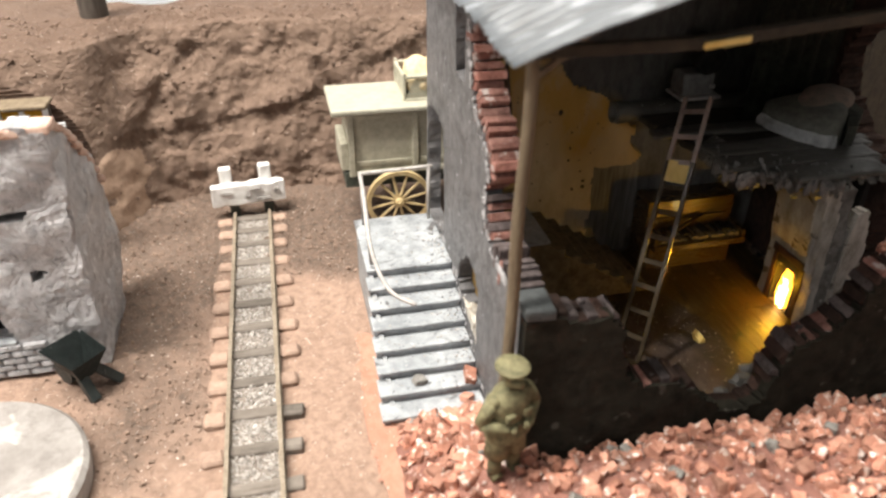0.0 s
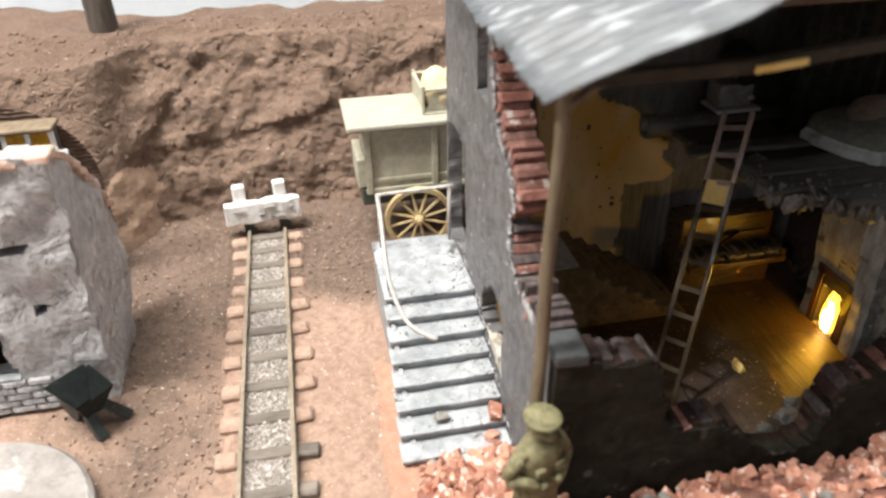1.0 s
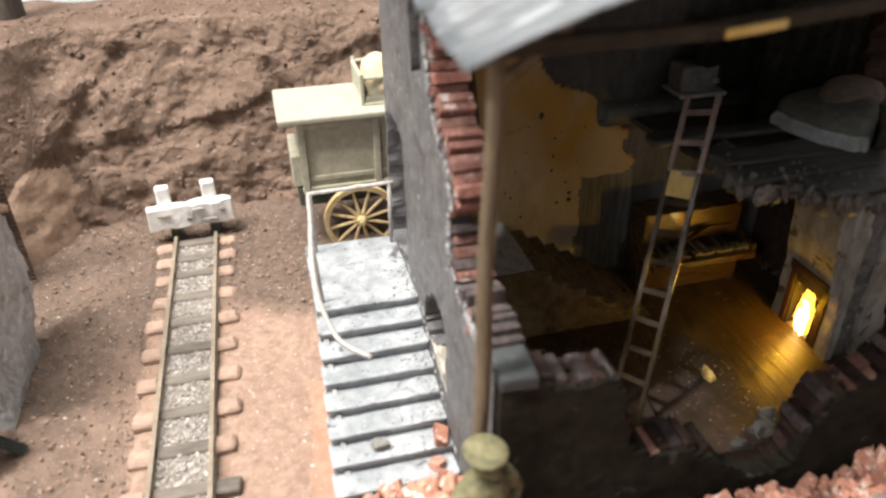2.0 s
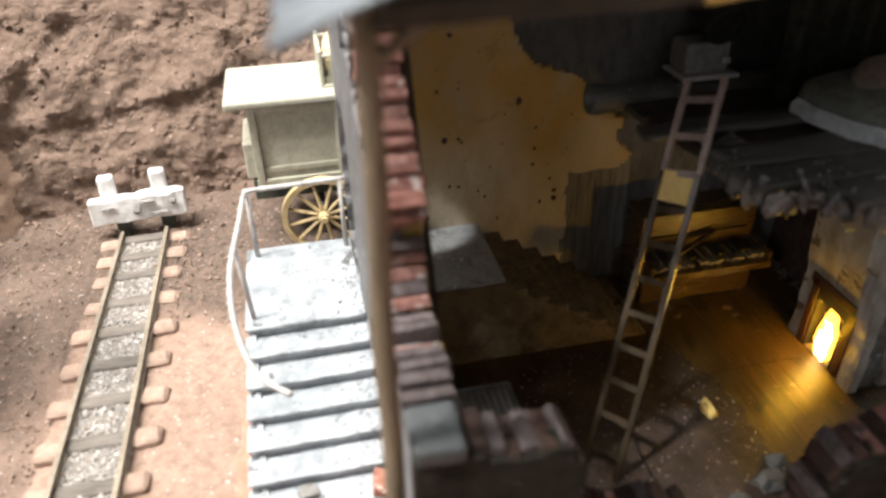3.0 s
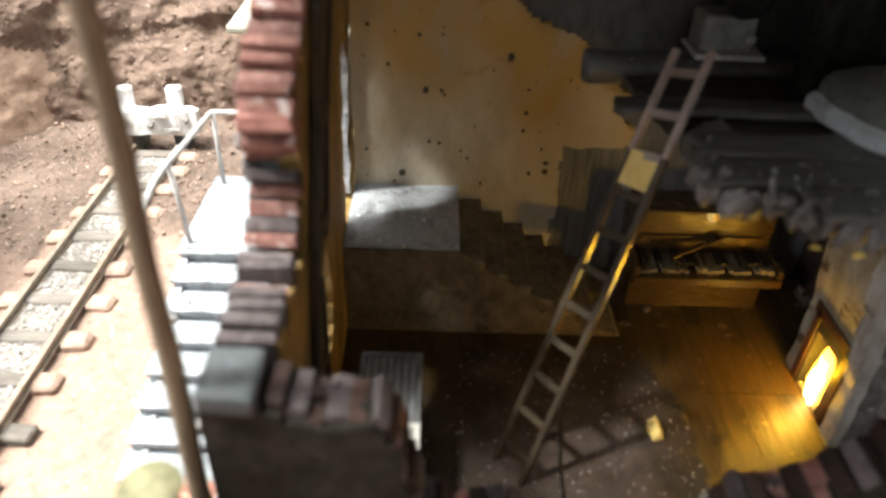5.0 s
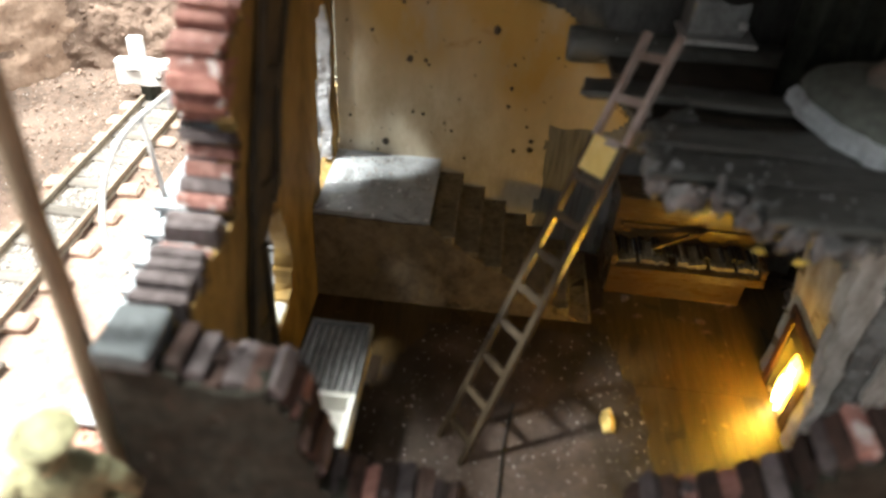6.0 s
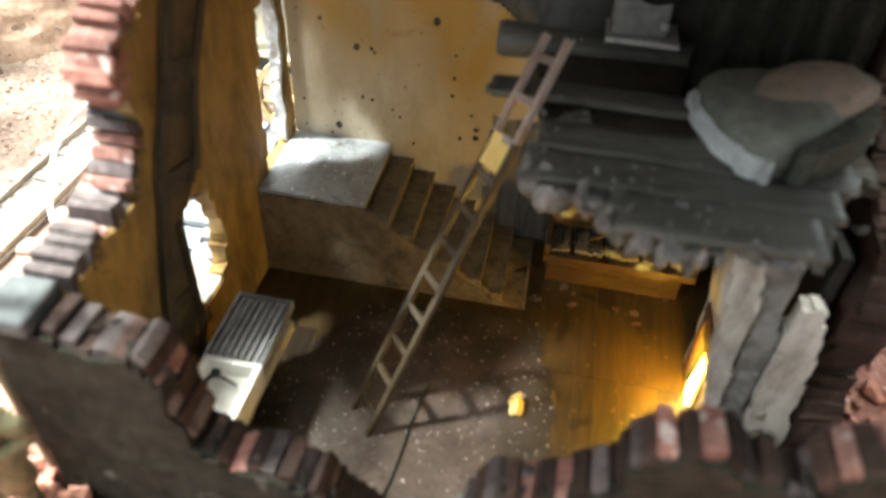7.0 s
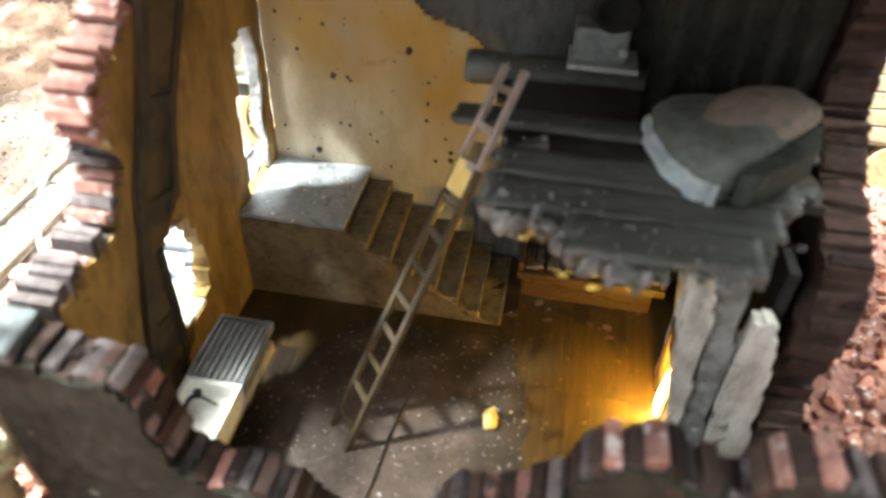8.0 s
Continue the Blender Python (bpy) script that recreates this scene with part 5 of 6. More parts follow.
f0, f1 = 0.70, 0.775
vs = [A0.lerp(B0, f0), A1.lerp(B1, f0), A1.lerp(B1, f1), A0.lerp(B0, f1)]
plank(bm, (vs[0] + vs[1]) / 2, (vs[2] + vs[3]) / 2, 0.29, 0.02, A1 - A0)
part("board", bm, YELLOW, ladder, "yellow board between the rungs")

# ---- sink ----
sink = thing("kitchen_sink", (3.67, 6.6, 0.02), "old stone sink unit with a white basin and ribbed drainer", "sink")
SX0, SX1, SY0, SYM, SY1, SZ = 3.42, 3.93, 5.93, 6.5, 7.24, 0.85
bm = bmesh.new()
box(bm, SX0 + 0.02, SX1 - 0.02, SY0 + 0.02, SY1 - 0.02, SZ - 0.34, SZ - 0.22, 0.01)
part("apron", bm, CRATE, sink, "yellowish wooden apron below the basin")
for y in (SY0 + 0.2, SYM + 0.35):
    bm = bmesh.new()
    box(bm, SX0 + 0.06, SX1 - 0.2, y, y + 0.14, 0.03, SZ - 0.345, 0.01)
    part("pedestal", bm, SMOKED, sink, "dark plastered pedestal")
bm = bmesh.new()
for a in ((SX0, SX0 + .05, SY0, SYM), (SX1 - .05, SX1, SY0, SYM), (SX0 + .05, SX1 - .05, SY0, SY0 + .05), (SX0 + .05, SX1 - .05, SYM - .05, SYM)):
    box(bm, *a, SZ - 0.24, SZ, 0.008)
box(bm, SX0 + .05, SX1 - .05, SY0 + .05, SYM - .05, SZ - 0.24, SZ - 0.17)
part("basin", bm, ENAMEL, sink, "white basin")
bm = bmesh.new()
box(bm, SX0, SX1, SYM, SY1, SZ - 0.08, SZ - 0.03, 0.006)
for a in ((SX0, SX0 + .03, SYM, SY1), (SX1 - .03, SX1, SYM, SY1), (SX0 + .03, SX1 - .03, SY1 - .03, SY1)):
    box(bm, *a, SZ - 0.03, SZ + 0.015, 0.004)
drainer = part("drainer", bm, DRAINER, sink, "grey ribbed draining board")
for k in range(7):
    x = SX0 + 0.055 + k * 0.062
    bm = bmesh.new()
    box(bm, x, x + 0.026, SYM + 0.02, SY1 - 0.05, SZ - 0.035, SZ + 0.004, 0.004)
    part("rib", bm, STOVE, drainer)
bm = bmesh.new()
tube(bm, curve_pts([(SX0 + 0.1, SY0 + 0.16, SZ - 0.15), (SX0 + 0.13, SY0 + 0.34, SZ - 0.02), (SX0 + 0.2, SY0 + 0.40, SZ - 0.03)]), 0.022)
rod(bm, (SX0 + 0.2, SY0 + 0.40, SZ - 0.03), (SX0 + 0.36, SY0 + 0.36, SZ - 0.06), 0.012, n=6)
blob(bm, (SX0 + 0.17, SY0 + 0.42, SZ - 0.01), 0.045, 0.035, 0.03, 2)
part("tap", bm, BLACK, sink, "black tap", smooth=True)

# ---- piano ----
piano = thing("piano", (6.85, 9.2, 0.02), "old brown upright piano, its keys showing", "piano")
bm = bmesh.new()
box(bm, 6.12, 7.6, 9.16, 9.60, 0.0, 1.15, 0.015)
part("case", bm, PIANO, piano)
bm = bmesh.new()
box(bm, 6.08, 7.64, 8.72, 9.17, 0.50, 0.6, 0.012)
part("keybed", bm, PIANO, piano)
bm = bmesh.new()
box(bm, 6.14, 7.58, 8.98, 9.05, 0.0, 0.499, 0.01)
part("front_panel", bm, PIANO, piano)
for x in (6.08, 7.58):
    bm = bmesh.new()
    box(bm, x, x + 0.06, 8.74, 9.17, 0.6, 0.72, 0.01)
    part("cheek", bm, PIANO, piano)
rng = random.Random(31)
for k in range(30):
    x = 6.16 + k * 0.047
    if k not in (4, 11, 12, 19, 25):
        bm = bmesh.new()
        box(bm, x, x + 0.043, 8.8 + rng.uniform(0, 0.03), 9.14, 0.6, 0.64 + rng.choice((-0.015, 0, 0, 0.01, 0.025)))
        part("white_key", bm, IVORY, piano)
    if k % 7 not in (2, 6) and k not in (5, 15, 21):
        bm = bmesh.new()
        box(bm, x + 0.03, x + 0.058, 8.90, 9.14, 0.641, 0.68 + rng.uniform(-0.012, 0.02))
        part("black_key", bm, BLACK, piano)
bm = bmesh.new()
plank(bm, Vector((6.5, 8.95, 0.70)), Vector((7.05, 9.13, 0.86)), 0.10, 0.02, Vector((0, 1, -0.4)))
part("splintered_lid", bm, PIANO, piano, "splintered piece of the lid")
bm = bmesh.new()
box(bm, 6.2, 7.5, 9.13, 9.16, 0.80, 0.86, 0.008)
part("fall_board", bm, PIANO, piano)

# ---- fireplace ----
fire = thing("fireplace", (7.9, 7.6, 0), "limewashed chimney breast with a burning fire", "fireplace")
OPEN = [(7.42, 0.06), (7.42, 0.62), (7.55, 0.74), (7.75, 0.74), (7.86, 0.62), (7.86, 0.06)]
bm = ragged("x", 7.62, 7.78, [(7.15, 0.0), (7.15, 2.2), (8.15, 2.35), (8.15, 0)], [OPEN], 0.05, 0.3, 0.02, 31)
for v in bm.verts:
    v.co.x -= 0.13 * max(0.0, v.co.z - 0.85)
part("breast", bm, BREAST, fire, "smoke-stained limewash round the fire, leaning into the room")
part("plaster_strip", ragged("y", 7.06, 7.24, [(7.57, 0.0), (7.56, 0.55), (7.45, 1.4), (7.35, 2.25), (7.55, 2.22), (7.61, 1.9), (7.645, 1.55), (7.65, 0.6), (7.67, 0.0)], [], 0.035, 0.4, 0.02, 32), CHIMNEY, fire, "flaking white plaster strip")
part("grey_band", ragged("y", 7.11, 7.26, [(7.655, 0.0), (7.65, 1.5), (7.61, 1.9), (7.56, 2.22), (7.84, 2.2), (7.86, 1.5), (7.89, 0.7), (7.91, 0.0)], [], 0.035, 0.4, 0.05, 33), GREY_PLASTER, fire, "grey lumpy plaster")
part("pale_slab", ragged("y", 7.07, 7.24, [(7.93, 0.0), (7.92, 0.7), (7.90, 1.5), (7.95, 1.84), (8.08, 1.9), (8.18, 1.5), (8.24, 1.0), (8.28, 0.4), (8.28, 0.0)], [], 0.035, 0.4, 0.03, 34), CHIMNEY, fire, "pale leaning slab of plaster")
bm = bmesh.new()
box(bm, 8.12, 8.2, 7.3, 8.1, 0.0, 2.2)
box(bm, 7.79, 8.12, 7.36, 7.40, 0.0, 0.9)
box(bm, 7.79, 8.12, 7.9, 7.94, 0.0, 0.9)
for a in ((7.40, 7.44), (7.84, 7.88)):
    box(bm, 7.60, 7.80, a[0], a[1], 0.02, 0.82)
box(bm, 7.60, 7.80, 7.40, 7.88, 0.70, 0.84)
part("firebox", bm, DARKNESS, fire, "sooty firebox")
bm = bmesh.new()
for a in ((7.30, 7.40, 0.02, 0.9), (7.88, 7.98, 0.02, 0.9), (7.26, 8.02, 0.82, 0.94)):
    box(bm, 7.592, 7.618, a[0], a[1], a[2], a[3], 0.005)
part("surround", bm, WOOD_RED, fire, "reddish wooden surround")
flame = None
for nm, mt, f in (("flame", FLAME, 1.0), ("flame_core", FLAME_CORE, 0.7)):
    bm = bmesh.new()
    lathe(bm, (7.66, 7.62, 0.06), [(0.05, 0.0), (0.12 * f, 0.08), (0.15 * f, 0.2), (0.125 * f, 0.34), (0.085 * f, 0.46), (0.02, 0.60 * f + 0.02)], 22, 0.4, 1.0, 0.09)
    for v in bm.verts:
        v.co.y += 0.07 * noise.noise((v.co.z * 8, f, 2)) * min(1, v.co.z * 2) + 0.03 * noise.noise((v.co.z * 19, v.co.y * 9, 4))
    if nm == "flame":
        for y0, z0, y1, z1, r in ((7.53, 0.22, 7.49, 0.47, 0.05), (7.71, 0.20, 7.755, 0.40, 0.05), (7.645, 0.42, 7.67, 0.80, 0.055), (7.57, 0.40, 7.545, 0.63, 0.045), (7.69, 0.36, 7.72, 0.58, 0.04), (7.55, 0.12, 7.49, 0.2, 0.04), (7.7, 0.1, 7.76, 0.16, 0.035)):
            rod(bm, (7.645, y0, z0), (7.65, y1, z1), r, 0.003, 9, 0.03)
        flame = part(nm, bm, mt, fire, "bright yellow flame", True)
    else:
        for v in bm.verts:
            v.co.x -= 0.03
        part(nm, bm, mt, flame, "", True)
lamp("fire_lamp", "POINT", pose(7.575 * S, 7.62 * S, 0.44 * S), 30, (1.0, 0.50, 0.012), 0.06)

# ---- upstairs ----
bed = thing("bed", (7.6, 8.0, UP), "bed under a grey blanket with a white sheet hem", "bed")


def loft(bm, rings):
    made = [[bm.verts.new(p) for p in r] for r in rings]
    n = len(made[0])
    for a, b in zip(made, made[1:]):
        for i in range(n):
            bm.faces.new((a[i], a[(i + 1) % n], b[(i + 1) % n], b[i]))
    bm.faces.new(made[0][::-1])
    bm.faces.new(made[-1])


BED_LINE = [(6.96, 8.2), (7.02, 7.78), (7.2, 7.42), (7.38, 7.28), (7.58, 7.38), (7.8, 7.6), (8.02, 7.86), (8.1, 8.1), (7.9, 8.3), (7.45, 8.36), (7.1, 8.36)]


def bed_ring(z, grow, ripple=0.0, tilt=0.0):
    """One level of the bed's rounded outline, drawn in or let out from its middle."""
    line = curve_pts(BED_LINE + BED_LINE[:1], 4)[:-1]
    return [(7.6 + (p.x - 7.6) * (1 + grow) + ripple * math.sin(i * 1.9), 8.1 + (p.y - 8.1) * (1 + grow) + ripple * math.cos(i * 2.3), z + tilt * (p.x - 7.6)) for i, p in enumerate(line)]


bm = bmesh.new()
loft(bm, [bed_ring(UP + 0.014, -0.02, 0.008), bed_ring(UP + 0.12, -0.03, 0.008), bed_ring(UP + 0.26, -0.05, 0.008, 0.05), bed_ring(UP + 0.325, -0.12, 0.006, 0.08), bed_ring(UP + 0.36, -0.24, 0.01, 0.10), bed_ring(UP + 0.385, -0.4, 0.012, 0.10), bed_ring(UP + 0.40, -0.7, 0.01, 0.08)])
part("blanket", bm, BLANKET, bed, smooth=True)
bm = bmesh.new()
low, mid, high = bed_ring(UP + 0.012, 0.05, 0.02), bed_ring(UP + 0.10, 0.045, 0.03), bed_ring(UP + 0.155, -0.02, 0.014)
hem = [[bm.verts.new(r[i]) for i in range(0, 14)] for r in (low, mid, high)]
for a, b in zip(hem, hem[1:]):
    for i in range(13):
        bm.faces.new((a[i], a[i + 1], b[i + 1], b[i]))
bmesh.ops.solidify(bm, geom=bm.faces[:], thickness=0.03)
part("sheet_hem", bm, SHEET, bed, "white sheet hem")
bm = bmesh.new()
blob(bm, (0, 0, 0), 0.42, 0.30, 0.09, 4, 0.15, 3)
bmesh.ops.transform(bm, verts=bm.verts, matrix=pose(7.74, 8.0, UP + 0.37, 6, -7, 24))
part("coverlet", bm, BLANKET_TOP, bed, "faded pinkish coverlet", smooth=True)

# shade on the bed's eastern side, added as a dark piece
bm = bmesh.new()
side = [(7.52, 7.28), (7.62, 7.24), (7.9, 7.5), (8.16, 7.8), (8.24, 8.1), (8.1, 8.12), (7.98, 7.86), (7.78, 7.58)]
prism(bm, side, "z", UP + 0.022, UP + 0.27)
bmesh.ops.subdivide_edges(bm, edges=bm.edges[:], cuts=3, use_grid_fill=True)
for v in bm.verts:
    v.co += noise.noise_vector(v.co * 6) * 0.02
    v.co.z = max(v.co.z, UP + 0.012)
part("bed_side", bm, CLOTH, bed, "dark piece for the bed's shaded side")

# a dark cloth hung behind the bed
bm = bmesh.new()
rows = []
for q in range(19):
    f = q / 18
    z = UP - 0.115 + 1.9 * f
    rows.append([bm.verts.new((6.93 + 1.3 * k / 40 + 0.02 * noise.noise((z * 2, k * 0.2, 3)), 8.56 + (0.035 + 0.03 * (1 - f)) * math.sin(k * 0.85 + 0.5 * math.sin(z * 2)) + 0.05 * noise.noise((k * 0.12, z, 6)), z)) for k in range(41)])
for a, b in zip(rows, rows[1:]):
    for k in range(40):
        bm.faces.new((a[k], a[k + 1], b[k + 1], b[k]))
bmesh.ops.solidify(bm, geom=bm.faces[:], thickness=0.02)
solo("hanging_cloth", bm, CLOTH, (7.55, 8.56, UP), "dark cloth hanging behind the bed", "curtain", smooth=True)

stove = thing("small_stove", (6.5, 9.3, UP + 0.1), "small grey-white stove with a round dark opening", "stove")
bm = bmesh.new()
box(bm, 6.31, 6.80, 9.14, 9.5, UP + 0.10, UP + 0.42, 0.04)
part("body", bm, STOVE, stove)
bm = bmesh.new()
lathe(bm, (0, 0, 0), [(0.13, 0.06), (0.15, 0.05), (0.16, -0.05), (0.21, -0.05), (0.22, 0.0), (0.21, 0.2), (0.2, 0.42)], 22)
bmesh.ops.transform(bm, verts=bm.verts, matrix=pose(6.64, 9.1, UP + 0.62, -72, 0, 0))
part("drum", bm, DARKNESS, stove, "black drum with a round mouth", smooth=True)
bm = bmesh.new()
box(bm, 6.72, 6.80, 9.11, 9.145, UP + 0.2, UP + 0.26, 0.01)
rod(bm, (6.76, 9.13, UP + 0.23), (6.76, 9.07, UP + 0.23), 0.015, 0.02, 8)
part("latch", bm, ZINC, stove, "pale latch")
bm = bmesh.new()
box(bm, 6.28, 6.92, 9.08, 9.54, UP + 0.045, UP + 0.095, 0.012)
part("base_plate", bm, ZINC, stove)

# ---- clutter on the floor inside ----
bm = bmesh.new()
blob(bm, (6.03, 7.15, 0.08), 0.07, 0.12, 0.08, 2, 0.6, 2)
solo("plaster_scrap", bm, YELLOW, (6.03, 7.15, 0.02), "small yellow scrap on the floor boards", "scrap")

for k, (x, y, sx) in enumerate(((4.66, 6.02, 0.13), (6.12, 6.22, 0.16), (6.32, 6.42, 0.10), (5.3, 5.95, 0.11), (5.75, 6.1, 0.09))):
    bm = bmesh.new()
    blob(bm, (x, y, 0.07), sx, sx * 0.8, sx * 0.7, 2, 0.7, k * 3.1 + 1)
    solo("charred_lump", bm, SOOT, (x, y, 0.03), "charred lump of debris on the floor", "debris", "debris on the floor")

bm = bmesh.new()
tube(bm, curve_pts([(5.04, 5.86, 0.06), (5.10, 6.3, 0.058), (5.13, 6.8, 0.06), (5.2, 7.25, 0.058)], 3), 0.012, 6)
solo("thin_stick", bm, BLACK, (5.1, 6.5, 0.05), "thin black stick lying on the dusty floor", "stick")

# ---- beyond the house ----
cart = thing("plank_cart", (10.5, 12.6, 0), "pale beige plank-sided cart beyond the house", "cart")
for k in range(5):
    bm = bmesh.new()
    box(bm, 9.7, 11.3, 12.2, 12.26, 0.75 + k * 0.24, 0.97 + k * 0.24, 0.015)
    part("side_plank", bm, CRATE, cart)
bm = bmesh.new()
box(bm, 9.7, 11.3, 12.27, 13.6, 0.65, 1.95, 0.02)
part("body", bm, WAGON_ROOF, cart)
bm = bmesh.new()
box(bm, 9.8, 11.2, 12.4, 13.5, 0.3, 0.65)
part("chassis", bm, WAGON_DARK, cart)
for x in (10.05, 10.95):
    bm = bmesh.new()
    rod(bm, (x, 12.2, 0.36), (x, 12.36, 0.36), 0.37, 0.37, 24)
    part("wheel", bm, WHEEL, cart)

# made-up board screen that stands for the darkness in this corner
fence = thing("dark_screen", (12.6, 12.3, 0), "plain dark board screen added to fill the yard's dark corner", "fence", kind="structure")
for k in range(11):
    bm = bmesh.new()
    box(bm, 11.45 + k * 0.29, 11.72 + k * 0.29, 12.28, 12.34, -0.05, 3.3 + 0.06 * math.sin(k * 2.1), 0.01)
    part("fence_board", bm, DARK_WOOD, fence)

# ---- pieces last: floor boards, edge bricks and rubble ----
rng = random.Random(11)
board = chunk_mesh("floor_board", 0.2, 1.91, 0.03, FLOOR, 2, 0.01, 0.06)
x = X1 + 0.11
while x < RX0 - 0.1:
    for j in range(2):
        y = 6.72 + j * 1.91
        piece("floor_board", board, floor, x, y, 0.018 + rng.uniform(-.0012, .0012))
    x += 0.2
DUST_LINE = [(3.5, 5.8), (3.6, 6.6), (4.0, 7.5), (4.4, 8.2), (6.1, 8.3), (6.4, 7.4), (6.35, 6.3), (6.5, 5.8)]
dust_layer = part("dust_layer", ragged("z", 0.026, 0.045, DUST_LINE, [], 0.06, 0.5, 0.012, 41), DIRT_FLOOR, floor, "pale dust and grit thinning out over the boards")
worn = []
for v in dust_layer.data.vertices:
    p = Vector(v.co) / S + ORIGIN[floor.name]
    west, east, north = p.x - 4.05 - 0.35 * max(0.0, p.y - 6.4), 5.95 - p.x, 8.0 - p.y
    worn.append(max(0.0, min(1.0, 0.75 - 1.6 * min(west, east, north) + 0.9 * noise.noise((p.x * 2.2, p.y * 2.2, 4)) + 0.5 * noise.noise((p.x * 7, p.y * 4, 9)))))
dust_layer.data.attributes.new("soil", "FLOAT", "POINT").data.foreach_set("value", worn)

EDGE = [chunk_mesh("brick", 0.27, 0.34, 0.092, BRICK, k, 0.07, 0.1) for k in range(4)]
FRONT = [chunk_mesh("brick", 0.27, 0.335, 0.118, BRICK, 20 + k, 0.06, 0.09) for k in range(2)]
DULL_BRICKS = [chunk_mesh("brick", 0.27, 0.34, 0.092, PALE_BRICK, 33 + k, 0.08, 0.1) for k in range(2)]
PALE = [chunk_mesh("brick", 0.27, 0.335, 0.118, PALE_BRICK, 27 + k, 0.06, 0.09) for k in range(2)]
DARK_BRICKS = [chunk_mesh("brick", 0.27, 0.335, 0.118, GREY_BRICK, 9 + k, 0.06, 0.09) for k in range(4)]


def stack(wall, line, axis, mid, shapes, step=0.15, loose=1.0, turns=False):
    """Bricks laid across a wall along its broken edge, mixed at random or taking turns."""
    gone, laid = 0.0, 0
    for (u0, v0), (u1, v1) in zip(line, line[1:]):
        length = math.hypot(u1 - u0, v1 - v0)
        a = math.atan2(v1 - v0, u1 - u0)
        while gone < length:
            f = gone / length
            u, v = u0 + (u1 - u0) * f, v0 + (v1 - v0) * f
            # the brick's thickness runs along the edge, its length across the wall
            side = rng.uniform(-0.035, 0.04) * loose
            u, v = u + math.sin(a) * 0.125, v - math.cos(a) * 0.125
            u, v = u - math.sin(a) * side, v + math.cos(a) * side
            m = shapes[laid % len(shapes)] if turns else rng.choice(shapes)
            laid += 1
            tilt = a + rng.uniform(-.09, .09) * loose
            if axis == "x":
                basis = Matrix(((0, 1, 0), (-math.sin(tilt), 0, math.cos(tilt)), (math.cos(tilt), 0, math.sin(tilt))))
                place = (mid + rng.uniform(-.012, .012), u, v)
            else:
                basis = Matrix(((-math.sin(tilt), 0, math.cos(tilt)), (0, 1, 0), (math.cos(tilt), 0, math.sin(tilt))))
                place = (u, mid + rng.uniform(-.012, .012), v)
            if basis.determinant() < 0:
                basis = basis @ Matrix.Diagonal((-1, 1, 1))
            ob = new("brick", m)
            ob.parent = wall
            ob.matrix_basis = Matrix.Translation((Vector(place) - ORIGIN[wall.name]) * S) @ basis.to_4x4() @ Matrix.Diagonal((rng.uniform(0.85, 1.08), rng.uniform(0.94, 1.0), rng.uniform(0.8, 1.1), 1))
            gone += step
        gone -= length


# the lower west bricks are darker to stand for shade from roof and pole
stack(wall_west, [(5.85, 2.34)] + LEFT_EDGE[1:5], "x", 2.95, DULL_BRICKS + DARK_BRICKS[:1] + EDGE[:1], 0.1, 1.5)
stack(wall_west, LEFT_EDGE[4:], "x", 2.95, EDGE, 0.1, 1.5)
stack(wall_south, FRONT_L[2:], "y", 5.57, [DARK_BRICKS[0], PALE[0], DARK_BRICKS[1], PALE[1], DARK_BRICKS[2], PALE[0], DARK_BRICKS[3], FRONT[0]], 0.115, 1.5, True)
stack(wall_south, FRONT_R, "y", 5.57, [DARK_BRICKS[0], FRONT[0], DARK_BRICKS[1], PALE[0], DARK_BRICKS[2], DARK_BRICKS[3], PALE[1], DARK_BRICKS[1], FRONT[1]], 0.12, 1.7, True)
stack(wall_east, RIGHT_EDGE, "x", 8.48, DARK_BRICKS, 0.106)

# white chips of render along the broken edge and above the stairs
FLAKES = [chunk_mesh("render_flake", 0.03, 0.09, 0.06, RUIN, 60 + k, 0.45) for k in range(3)]
for (u0, v0), (u1, v1) in zip(LEFT_EDGE, LEFT_EDGE[1:]):
    for k in range(max(2, int(math.hypot(u1 - u0, v1 - v0) / 0.055))):
        f, g = rng.random(), rng.uniform(0.4, 1.1)
        piece("render_flake", rng.choice(FLAKES), wall_west, X0 - 0.004, u0 + (u1 - u0) * f + 0.12 + rng.uniform(-0.05, 0.06), v0 + (v1 - v0) * f - 0.08 + rng.uniform(-0.06, 0.03), rng.uniform(0, 6), 0, 0, (0.6, g, g))
for k in range(34):
    y, g = rng.uniform(6.5, 9.3), rng.uniform(0.3, 0.9)
    z = step_height(y)
    piece("render_flake", rng.choice(FLAKES), wall_west, X0 - 0.005, y, z + rng.uniform(0.02, 0.13), rng.uniform(0, 6), 0, 0, (0.5, g, g))

# broken mortar lodged among the bricks of the front wall
MORTAR = [chunk_mesh("mortar_lump", 0.13, 0.12, 0.09, PALE_BRICK, 40 + k, 0.35) for k in range(3)]
for edge in (FRONT_L[2:], FRONT_R):
    for (u0, v0), (u1, v1) in zip(edge, edge[1:]):
        for k in range(max(1, int(math.hypot(u1 - u0, v1 - v0) / 0.3))):
            f = rng.random()
            g = rng.uniform(0.3, 0.75)
            piece("mortar_lump", rng.choice(MORTAR), wall_south, u0 + (u1 - u0) * f, rng.uniform(Y0 + 0.05, Y1 - 0.06), v0 + (v1 - v0) * f - rng.uniform(0.0, 0.05), rng.uniform(0, 6), rng.uniform(0, 6), rng.uniform(0, 6), (g, g, g))

